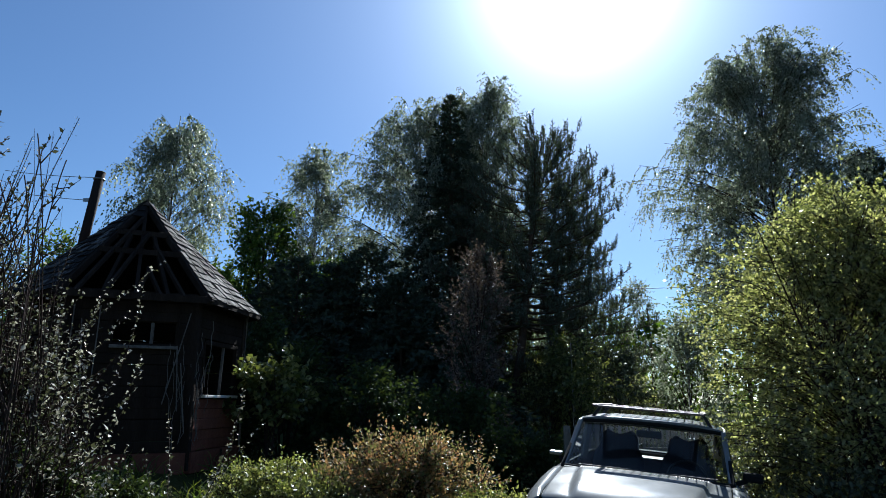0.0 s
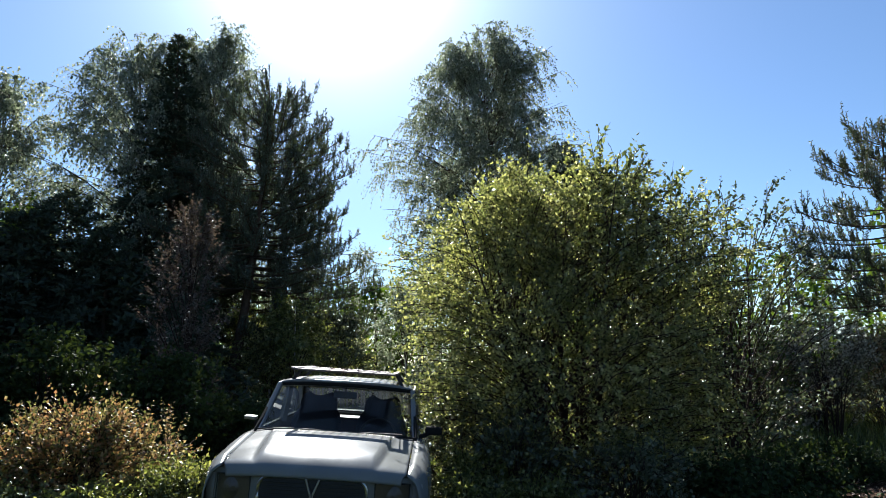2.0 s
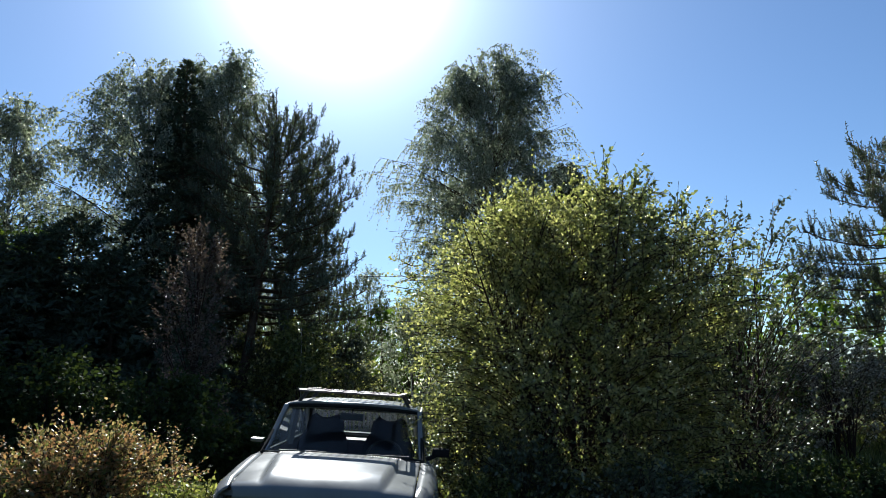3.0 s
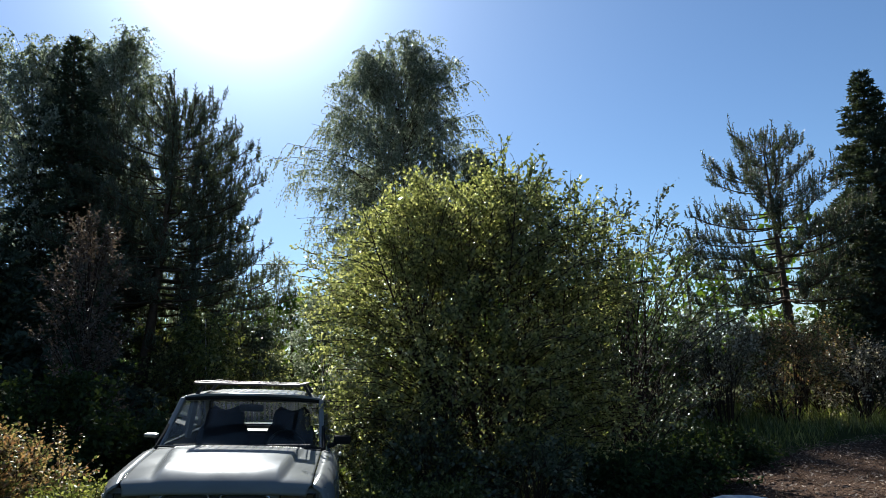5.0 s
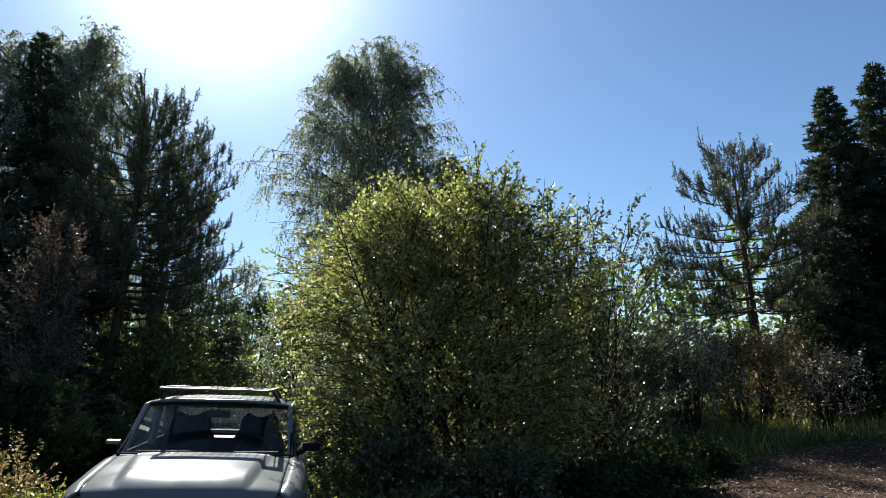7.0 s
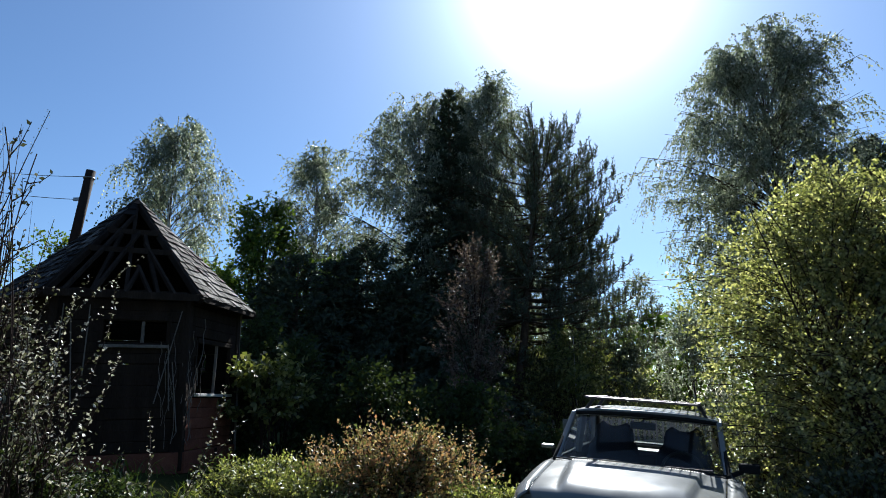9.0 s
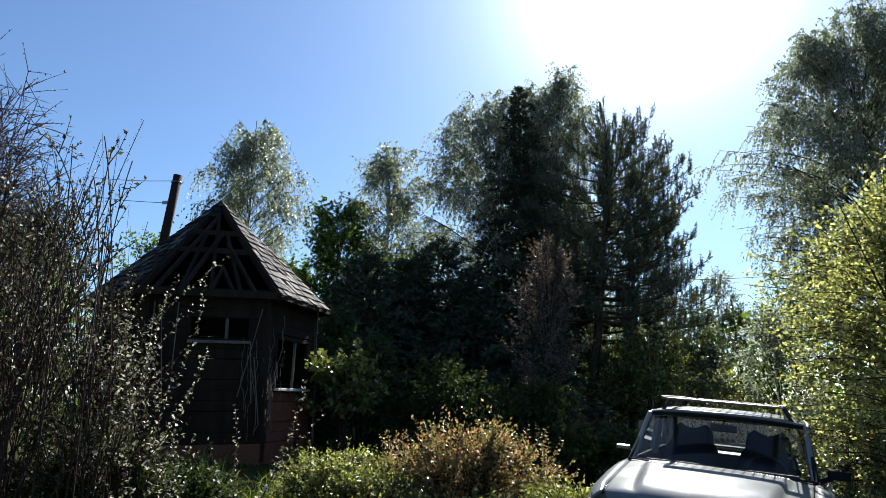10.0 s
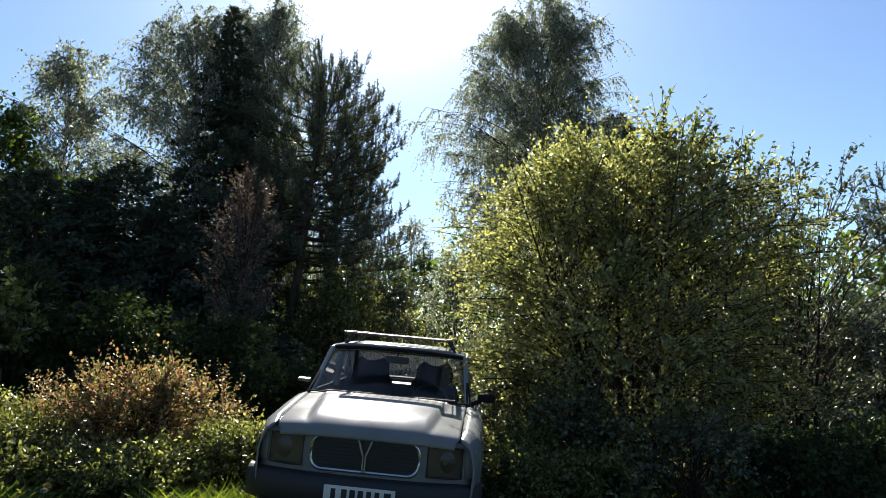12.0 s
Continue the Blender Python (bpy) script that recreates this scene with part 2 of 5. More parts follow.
def box(bm, c, s, m=None, bevel=0.0):
    """A box of size s round c, its edges rounded by bevel, turned by m."""
    tmp = bmesh.new()
    bmesh.ops.create_cube(tmp, size=1)
    bmesh.ops.scale(tmp, vec=s, verts=tmp.verts)
    if bevel:
        bmesh.ops.bevel(tmp, geom=tmp.edges[:], offset=bevel, segments=2, affect="EDGES", profile=0.6)
    if m is not None:
        bmesh.ops.transform(tmp, matrix=m, verts=tmp.verts)
    bmesh.ops.translate(tmp, vec=c, verts=tmp.verts)
    me = bpy.data.meshes.new("tmp")
    tmp.to_mesh(me)
    tmp.free()
    bm.from_mesh(me)
    bpy.data.meshes.remove(me)
    return bm


def bar(bm, a, b, w, h=None, bevel=0.0, roll=0.0):
    """A beam from a to b, w wide and h deep."""
    a, b = Vector(a), Vector(b)
    q = (b - a).to_track_quat("Y", "Z").to_matrix().to_4x4() @ pose(0, 0, 0, 0, roll, 0)
    return box(bm, (a + b) / 2, (w, (b - a).length, h or w), q, bevel)


def tube(bm, pts, r, sides=8):
    """A round bar along pts; r is one radius or one for each point."""
    pts = [Vector(p) for p in pts]
    rs = [r] * len(pts) if isinstance(r, (int, float)) else r
    rings = []
    for i, p in enumerate(pts):
        d = (pts[min(i + 1, len(pts) - 1)] - pts[max(i - 1, 0)]).normalized()
        q = d.to_track_quat("Z", "Y")
        rings.append([bm.verts.new(p + q @ Vector((rs[i] * math.cos(a), rs[i] * math.sin(a), 0))) for a in (2 * math.pi * k / sides for k in range(sides))])
    for u, v in zip(rings, rings[1:]):
        for k in range(sides):
            bm.faces.new((u[k], u[(k + 1) % sides], v[(k + 1) % sides], v[k]))
    bm.faces.new(rings[0][::-1])
    bm.faces.new(rings[-1])
    return bm


def sheet(bm, grid, thick=0.0):
    """A surface through rows of points; thick gives it a back, that far along minus its normal, and edges."""
    vs = [[bm.verts.new(p) for p in row] for row in grid]
    fs = [bm.faces.new((vs[i][j], vs[i][j + 1], vs[i + 1][j + 1], vs[i + 1][j])) for i in range(len(vs) - 1) for j in range(len(vs[0]) - 1)]
    if thick:
        bm.normal_update()
        bmesh.ops.solidify(bm, geom=fs, thickness=thick)
    return bm


def ss(t):
    t = min(1.0, max(0.0, t))
    return t * t * (3 - 2 * t)


def ground_z(x, y):
    rise = 0.6 * ss(-x / 5) * ss((y - 3) / 7)
    lean = -0.15 * math.tanh((x - 1.95) / 1.7) * math.exp(-(((y - 6.5) / 5) ** 2) - ((x - 1.95) / 4) ** 2)
    dip = -0.55 * ss((y - 9) / 4) * ss((x - 0.3) / 2) * (1 - ss((x - 8) / 5))
    near = 0.035 * noise.noise(Vector((x * 0.9, y * 0.9, 3.1))) + 0.05 * noise.noise(Vector((x * 0.25, y * 0.25, 7.0)))
    return rise + lean + dip + near


# ---- plants ----
def unit(a):
    return a / np.maximum(np.linalg.norm(a, axis=-1, keepdims=True), 1e-9)


def tubes(P, R, sides=4):
    """Round bars along many point rows at once: P (n, k, 3), R (n, k)."""
    n, k, _ = P.shape
    d = unit(P[:, -1] - P[:, 0])
    ref = np.where(np.abs(d[:, 2:3]) > 0.8, np.array([[1.0, 0, 0]]), np.array([[0, 0, 1.0]]))
    u = unit(np.cross(d, ref))
    v = np.cross(d, u)
    a = np.arange(sides) * 2 * np.pi / sides
    ring = u[:, None, None] * np.cos(a)[None, None, :, None] + v[:, None, None] * np.sin(a)[None, None, :, None]
    V = (P[:, :, None] + ring * R[:, :, None, None]).reshape(-1, 3)
    i, j, s = np.meshgrid(np.arange(n), np.arange(k - 1), np.arange(sides), indexing="ij")
    b = (i * k + j) * sides
    p, q = b + s, b + (s + 1) % sides
    T = np.stack([np.stack([p, q, q + sides], -1), np.stack([p, q + sides, p + sides], -1)], -2).reshape(-1, 3)
    return V, T


def leaves(P, D, N, L, W, fold=0.2):
    """Folded pointed leaves at P along D, facing N."""
    D = unit(D)
    S = unit(np.cross(D, N))
    N = np.cross(S, D)
    L, W = L[:, None], W[:, None]
    V = np.stack([P, P + D * L * 0.42 + S * W / 2 + N * W * fold, P + D * L, P + D * L * 0.42 - S * W / 2 + N * W * fold], 1).reshape(-1, 3)
    b = np.arange(len(P))[:, None] * 4
    T = np.concatenate([b + [[0, 1, 2]], b + [[0, 2, 3]]], 1).reshape(-1, 3)
    return V, T


def merge(*meshes):
    vs, ts, o = [], [], 0
    for V, T in meshes:
        vs.append(V)
        ts.append(T + o)
        o += len(V)
    return np.concatenate(vs), np.concatenate(ts)


def curve(a, c, b, k):
    """Points on bent lines from a over c to b."""
    t = np.linspace(0, 1, k)[None, :, None]
    return a[:, None] * (1 - t) ** 2 + 2 * c[:, None] * t * (1 - t) + b[:, None] * t**2


def broadleaf(ob, seed, height, width, shape, leaf, bark, stems=1, limbs=60, twigs=20, per=12, twig_len=0.6, rise=-0.6, size=(0.06, 0.045), trunk_r=0.12, lean=(0, 0), low=0.12, squash=(1, 1), limb_up=0.25, hang=0.3, stem_spread=0.5, limb_r=0.25, sprigs=0, foot=0.1, drawn=0.3, align=0.5, clumps=0, even=0.0, skin=0.5):
    """A leafy tree or shrub. shape: the crown's half width at even steps from foot to top, as a share of width; rise: how far twigs point up (minus: hang)."""
    g = np.random.default_rng(seed)
    hs = np.linspace(0, 1, len(shape))
    lean = np.array([*lean, 0.0])

    def half(h):
        return np.interp(h, hs, shape) * width

    sq = np.array([squash[0], squash[1], 1.0])
    # stems
    ang = g.uniform(0, 2 * np.pi, stems)
    out = np.stack([np.cos(ang), np.sin(ang), np.zeros(stems)], 1)
    tops = out * (stem_spread * width * g.uniform(0.3, 1.0, (stems, 1)) if stems > 1 else 0.0) * sq + lean
    tops[:, 2] = height * (g.uniform(0.7, 0.95, stems) if stems > 1 else 0.97)
    feet = out * (foot * width * g.uniform(0.3, 1.0, (stems, 1)) if stems > 1 else 0.0)
    feet[:, 2] = -0.1
    mid = (feet + tops) / 2 + g.normal(0, 0.03 * height, (stems, 3)) * [1, 1, 0]
    SP = curve(feet, mid, tops, 9)
    SR = trunk_r * np.linspace(1, 0.12, 9)[None] * g.uniform(0.7, 1, (stems, 1))
    wood = [tubes(SP, SR, 7)]
    # limbs
    h = low + (1 - low) * (g.uniform(0, 1, limbs) * 0.97 + 0.01) ** (0.575 + 0.4 * even)
    az = np.arange(limbs) * 2.39996 + g.normal(0, 0.35, limbs)
    bump = 1 + 0.22 * np.sin(az * 2 + seed) * np.sin(h * 9 + seed * 1.7)
    rad = half(h) * g.uniform(skin, 1.0, limbs) ** 0.7 * bump
    end = np.stack([np.cos(az) * rad, np.sin(az) * rad, h * height], 1) * sq + lean * h[:, None]
    s = g.integers(0, stems, limbs)
    f = np.clip(h - limb_up - g.uniform(0, 0.12, limbs), 0.03, 0.95)
    fi = f * 8
    i0 = np.minimum(fi.astype(int), 7)
    start = SP[s, i0] * (1 - (fi - i0))[:, None] + SP[s, i0 + 1] * (fi - i0)[:, None]
    ctrl = start * 0.45 + end * 0.55 + np.stack([np.zeros(limbs), np.zeros(limbs), 0.22 * np.linalg.norm(end - start, axis=1)], 1)
    LP = curve(start, ctrl, end, 6)
    LR = (trunk_r * limb_r * (1.1 - h))[:, None] * np.linspace(1, 0.2, 6)[None] + 0.004
    wood.append(tubes(LP, LR, 5))
    # twigs
    n = limbs * twigs
    li = np.repeat(np.arange(limbs), twigs)
    t = g.uniform(0.3, 1.0, n) ** 0.8
    if clumps:
        node = g.uniform(0.3, 1.0, (limbs, clumps))
        t = np.clip(node[li, g.integers(0, clumps, n)] + g.normal(0, 0.04, n), 0.15, 1.0)
    t = t * 4.999
    k0 = t.astype(int)
    a = LP[li, k0] * (1 - (t - k0))[:, None] + LP[li, k0 + 1] * (t - k0)[:, None]
    o = unit(a * [1, 1, 0.0] - lean * 0.5 + 1e-6)
    d = unit(g.normal(0, 0.62, (n, 3)) + o * 0.55 + unit(LP[li, 5] - LP[li, 3]) * align + np.array([0, 0, rise * 0.5]))
    ln = twig_len * g.uniform(0.45, 1.25, n)
    b = a + d * ln[:, None] + np.array([0, 0, rise]) * (ln * 0.6)[:, None]
    c = a + d * (ln * 0.6)[:, None]
    if sprigs:
        hi = np.argsort(-a[:, 2])[: limbs * twigs // 4]
        pick = g.choice(hi, sprigs, replace=False)
        b[pick] = a[pick] + g.normal(0, 0.16, (sprigs, 3)) + np.array([0, 0, 1.0]) * g.uniform(0.12, 0.24, (sprigs, 1)) * min(2.0, height / 2)
        c[pick] = (a[pick] + b[pick]) / 2
    shown = g.uniform(0, 1, n) < drawn
    if sprigs:
        shown[pick] = True
    TP = curve(a[shown], c[shown], b[shown], 3)
    wood.append(tubes(TP, np.linspace(0.006, 0.002, 3)[None].repeat(len(TP), 0), 3))
    # leaves
    m = n * per
    ti = np.repeat(np.arange(n), per)
    u = np.tile((np.arange(per) + 0.5) / per, n) + g.normal(0, 0.04, m)
    u = np.clip(u, 0.02, 1)[:, None]
    p = a[ti] * (1 - u) ** 2 + 2 * c[ti] * u * (1 - u) + b[ti] * u**2
    dirs = unit(unit(b[ti] - a[ti]) * 0.6 + g.normal(0, 0.6, (m, 3)) + np.array([0, 0, -hang]))
    nor = unit(g.normal(0, 0.7, (m, 3)) + np.array([0, 0, 0.6]))
    sz = g.uniform(0.6, 1.2, m)
    keep = p[:, 2] > 0.02
    LV = leaves(p[keep], dirs[keep], nor[keep], (size[0] * sz)[keep], (size[1] * sz)[keep])
    tagged(np_part("trunk" if stems == 1 else "stemwork", *wood[0], bark, ob, smooth=True), kind="" if stems == 1 else "stuff")
    tagged(np_part("branchwork", *merge(*wood[1:]), "twig", ob, smooth=True), kind="stuff")
    np_part("crown", *LV, leaf, ob)
    return ob


def spruce(ob, seed, height, width, low=0.04, size=(0.15, 0.035), dense=1.0, leaf="spruce_needle", droop=0.35, power=0.85):
    g = np.random.default_rng(seed)
    TP = np.stack([np.zeros(8), np.zeros(8), np.linspace(-0.1, height, 8)], 1)[None]
    wood = [tubes(TP, np.linspace(0.018 * height, 0.012, 8)[None], 8)]
    n = int(height * 17 * dense)
    h = low + (0.985 - low) * (np.arange(n) + g.uniform(0, 1, n)) / n
    az = np.arange(n) * 2.39996 + g.normal(0, 0.3, n)
    r = width * (1 - h) ** power * g.uniform(0.55, 1.15, n) + 0.06
    o = np.stack([np.cos(az), np.sin(az), np.zeros(n)], 1)
    a = np.stack([np.zeros(n), np.zeros(n), h * height], 1)
    b = a + o * r[:, None] + np.array([0, 0, 1.0]) * (r * np.interp(h, [0, 0.6, 1], [-droop, -droop * 0.5, 0.5]))[:, None]
    c = a + o * (r * 0.6)[:, None] + np.array([0, 0, -0.12]) * r[:, None] * np.interp(h, [0, 1], [1, -2])[:, None]
    BP = curve(a, c, b, 5)
    wood.append(tubes(BP, 0.008 + 0.02 * np.linspace(1, 0.1, 5)[None] * (1 - h)[:, None], 4))
    # side twigs carry the needle sprays
    k = np.maximum(5, (r * 18 * dense).astype(int))
    bi = np.repeat(np.arange(n), k)
    m = len(bi)
    t = g.uniform(0.12, 1.0, m)[:, None]
    p = a[bi] * (1 - t) ** 2 + 2 * c[bi] * t * (1 - t) + b[bi] * t**2
    side = np.cross(o[bi], [0, 0, 1.0]) * g.choice([-1, 1], m)[:, None]
    d = unit(side * 0.8 + o[bi] * 0.7 + g.normal(0, 0.25, (m, 3)) + np.array([0, 0, -0.4]) * np.interp(h[bi], [0, 1], [1, -0.6])[:, None])
    ln = (0.05 + np.minimum(0.08, 0.1 * r[bi]) + 0.28 * (1 - t[:, 0]) * np.minimum(r[bi], 1.5)) * g.uniform(0.6, 1.2, m)
    q = 7
    si = np.repeat(np.arange(m), q)
    u = np.tile(np.arange(q) / q, m)[:, None]
    P = p[si] + d[si] * ln[si][:, None] * u
    D = unit(d[si] + g.normal(0, 0.55, (m * q, 3)))
    N = unit(g.normal(0, 1, (m * q, 3)))
    sz = g.uniform(0.6, 1.2, m * q)
    np_part("trunk", *merge(*wood), "bark", ob, smooth=True)
    np_part("crown", *leaves(P, D, N, size[0] * sz, size[1] * sz, 0.1), leaf, ob)
    return ob


def pine(ob, seed, height, width, low=0.3, lean=(0, 0), needle=(0.1, 0.02), trunk_r=0.15, whorls=16, arms=6, shape=(0.9, 1.0, 0.85, 0.6, 0.25), dense=1.0):
    g = np.random.default_rng(seed)
    lean = np.array([*lean, 0.0])
    hh = np.linspace(0, 1, 9)
    TP = (np.stack([np.zeros(9), np.zeros(9), hh * height], 1) + lean * hh[:, None] + np.sin(hh * 5)[:, None] * [0.1, 0.05, 0])[None]
    wood = [tubes(TP, (trunk_r * np.linspace(1, 0.1, 9))[None], 9)]
    n = whorls * arms
    w = np.repeat(np.arange(whorls), arms)
    h = low + (0.97 - low) * ((w + g.uniform(-0.25, 0.25, n)) / (whorls - 1)).clip(0, 1)
    az = np.tile(np.arange(arms) * 2 * np.pi / arms, whorls) + w * 0.9 + g.normal(0, 0.25, n)
    r = width * np.interp((h - low) / (1 - low), np.linspace(0, 1, len(shape)), shape) * g.uniform(0.55, 1.1, n)
    o = np.stack([np.cos(az), np.sin(az), np.zeros(n)], 1)
    a = np.stack([np.zeros(n), np.zeros(n), h * height], 1) + lean * h[:, None]
    up = np.interp(h, [low, 0.75, 1], [0.0, 0.24, 0.9])
    b = a + o * r[:, None] + np.array([0, 0, 1.0]) * (r * up)[:, None]
    c = a + o * (r * 0.6)[:, None] + np.array([0, 0, 1.0]) * (r * (up - 0.3) * 0.4)[:, None]
    wood.append(tubes(curve(a, c, b, 6), 0.008 + (trunk_r * 0.28) * np.linspace(1, 0.15, 6)[None] * (1.1 - h)[:, None], 5))
    # shoots: each a bottle-brush of needles with an upturned end
    k = np.maximum(4, (r * 15 * dense).astype(int))
    bi = np.repeat(np.arange(n), k)
    m = len(bi)
    t = g.uniform(0.28, 1.0, m)[:, None]
    p = a[bi] * (1 - t) ** 2 + 2 * c[bi] * t * (1 - t) + b[bi] * t**2
    d = unit(o[bi] * 0.7 + g.normal(0, 0.5, (m, 3)) + np.array([0, 0, 0.15]))
    ln = g.uniform(0.2, 0.5, m)
    e = p + d * ln[:, None] * 0.55 + np.array([0, 0, 0.75]) * ln[:, None]
    mid = p + d * ln[:, None] * 0.55
    wood.append(tubes(curve(p, mid, e, 3), np.full((m, 3), 0.007), 3))
    q = 26
    si = np.repeat(np.arange(m), q)
    u = (0.3 + 0.72 * np.tile(np.arange(q) / q, m))[:, None]
    P = p[si] * (1 - u) ** 2 + 2 * mid[si] * u * (1 - u) + e[si] * u**2
    ax = unit((mid[si] - p[si]) * (1 - u) + (e[si] - mid[si]) * u)
    D = unit(ax * 0.75 + unit(g.normal(0, 1, (m * q, 3))) * 0.8)
    N = g.normal(0, 1, (m * q, 3))
    sz = g.uniform(0.7, 1.15, m * q)
    np_part("trunk", *wood[0], "pine_bark", ob, smooth=True)
    tagged(np_part("branchwork", *merge(*wood[1:]), "bark", ob, smooth=True), kind="stuff")
    np_part("crown", *leaves(P, D, N, needle[0] * sz, needle[1] * sz, 0.05), "pine_needle", ob)
    return ob


def shoots(ob, seed, n, feet, length, leaf, size, out=0.25, gap=0.07, r=0.006, bark="twig", bend=0.12, start=0.15):
    """Upright leafy shoots that rise from a level patch; feet: its half width, depth and height above the plant's foot."""
    g = np.random.default_rng(seed)
    a = np.stack([g.uniform(-1, 1, n) * feet[0], g.uniform(-1, 1, n) * feet[1], feet[2] * g.uniform(0.85, 1.05, n)], 1)
    ln = length * g.uniform(0.55, 1.1, n)
    b = a + np.stack([g.normal(0, out, n) + a[:, 0] * 0.25 / max(feet[0], 0.1), g.normal(0, out, n), np.ones(n)], 1) * ln[:, None]
    c = (a + b) / 2 + g.normal(0, bend, (n, 3)) * [1, 1, 0.3] * ln[:, None]
    wood = tubes(curve(a, c, b, 7), np.linspace(r, r * 0.3, 7)[None].repeat(n, 0), 5)
    k = np.maximum(5, (ln / gap).astype(int))
    i = np.repeat(np.arange(n), k)
    u = np.concatenate([np.linspace(start, 1.0, m) for m in k])[:, None]
    p = a[i] * (1 - u) ** 2 + 2 * c[i] * u * (1 - u) + b[i] * u**2
    turn = np.concatenate([np.arange(m) * 2.4 for m in k]) + g.normal(0, 0.4, len(i))
    side = np.stack([np.cos(turn), np.sin(turn), np.zeros(len(i))], 1)
    d = unit(side + np.array([0, 0, 0.55]) + g.normal(0, 0.25, (len(i), 3)))
    reps = 3
    P = np.repeat(p, reps, 0) + g.normal(0, 0.012, (len(i) * reps, 3))
    D = unit(np.repeat(d, reps, 0) + g.normal(0, 0.45, (len(i) * reps, 3)))
    N = unit(g.normal(0, 0.5, (len(P), 3)) + [0, 0, 0.8])
    sz = g.uniform(0.55, 1.15, len(P)) * np.repeat(1.1 - 0.4 * u[:, 0], reps)
    tagged(np_part("stemwork", *wood, bark, ob, smooth=True), kind="stuff")
    np_part("crown", *leaves(P, D, N, size[0] * sz, size[1] * sz), leaf, ob)
    return ob


# ---- ground ----
def make_ground():
    """One sheet: fine near the camera, coarse out to the horizon."""
    def axis():
        fine = np.arange(-14, 26.01, 0.3)
        outer = np.array([-2500, -1200, -600, -300, -150, -80, -50, -35, -25, -18.0])
        far = np.array([30, 36, 45, 60, 90, 160, 300, 600, 1200, 2500.0])
        return np.concatenate([outer, fine, far])
    xs, ys = axis(), axis()
    V = np.array([[x, y, ground_z(x, y)] for y in ys for x in xs])
    nx = len(xs)
    j, i = np.meshgrid(np.arange(len(ys) - 1), np.arange(nx - 1), indexing="ij")
    b = (j * nx + i).ravel()
    T = np.stack([np.stack([b, b + 1, b + nx + 1], 1), np.stack([b, b + nx + 1, b + nx], 1)], 1).reshape(-1, 3)
    tagged(np_part("ground", V, T, "turf", smooth=True), "dark turf with patches of bare earth", "ground", kind="structure")


make_ground()


def make_soil():
    """A dug-over patch: clods on a lumpy sheet."""
    bm = bmesh.new()
    nx, ny = 90, 90
    vs = {}
    for j in range(ny + 1):
        for i in range(nx + 1):
            u, v = i / nx, j / ny
            x, y = 5.2 + u * 11.5, -3.5 + v * 11.5
            rim = 3.9 + 0.9 * noise.noise(Vector((x * 0.35, y * 0.35, 1)))
            q = math.hypot((x - 9.7) / 1.2, (y - 2.5))
            if q < rim:
                lump = 0.05 * abs(noise.noise(Vector((x * 3.1, y * 3.1, 0)))) + 0.035 * noise.noise(Vector((x * 7, y * 7, 4)))
                vs[i, j] = bm.verts.new((x, y, ground_z(x, y) + 0.02 + lump * ss((rim - q) * 2) - 0.05 * (1 - ss((rim - q) * 3))))
    for j in range(ny):
        for i in range(nx):
            c = [vs.get(k) for k in ((i, j), (i + 1, j), (i + 1, j + 1), (i, j + 1))]
            if all(c):
                bm.faces.new(c)
    tagged(part("soil_patch", bm, "soil", smooth=True), "bare brown dug-over soil with dry leaves", "soil", kind="structure")
    g = np.random.default_rng(5)
    n = 20000
    a = g.uniform(0, 2 * np.pi, n)
    r = 3.9 * np.sqrt(g.uniform(0, 1, n))
    x, y = 9.7 + 1.2 * r * np.cos(a), 2.5 + r * np.sin(a)
    z = np.array([ground_z(p, q) for p, q in zip(x, y)]) + 0.045 + g.uniform(0, 0.03, n)
    P = np.stack([x, y, z], 1)
    D = unit(g.normal(0, 1, (n, 3)) * [1, 1, 0.35])
    N = unit(g.normal(0, 0.4, (n, 3)) + [0, 0, 1])
    sz = g.uniform(0.4, 1.3, n)
    tagged(np_part("leaf_litter", *leaves(P, D, N, 0.055 * sz, 0.018 * sz), "litter"), "scattered dry brown leaves on the soil", "leaves", kind="stuff")


make_soil()


# ---- trees and shrubs ----
def tree(name, label, category, x, y, group="", turn=0.0, far=1.0):
    """A plant's foot; far sets the whole plant that much further off and larger."""
    z = ground_z(x, y)
    ob = thing(name, label, category, (0.4 + (x - 0.4) * far, 0.1 + (y - 0.1) * far, 1.5 + (z - 1.5) * far), (0, 0, turn), group)
    ob.scale = (far, far, far)
    return ob


FAR = 1.6
BIRCH = (0.15, 0.5, 0.85, 1.0, 1.0, 0.95, 0.82, 0.55, 0.18)
# the tall birch over the willow, and the spruce behind it
broadleaf(tree("birch_tree", "tall weeping birch with thin hanging twigs", "tree", 10.1, 19.6, "birches", far=FAR), 11, 13.5, 3.8, (0.2, 0.35, 0.55, 0.68, 0.8, 1.05, 0.88, 0.72, 0.28), "birch_leaf", "birch_bark",
          limbs=380, twigs=28, per=13, twig_len=0.56, rise=-1.2, size=(0.08, 0.054), trunk_r=0.16, low=0.36, hang=0.7, limb_up=0.03, clumps=5, align=0.1, limb_r=0.14, drawn=0.12, skin=0.42, even=0.6)
spruce(tree("spruce_tree", "dark spruce behind the tall birch", "tree", 12.75, 18.9, "spruces", far=FAR), 12, 9.0, 2.9, size=(0.15, 0.045), dense=1.7, power=0.7)
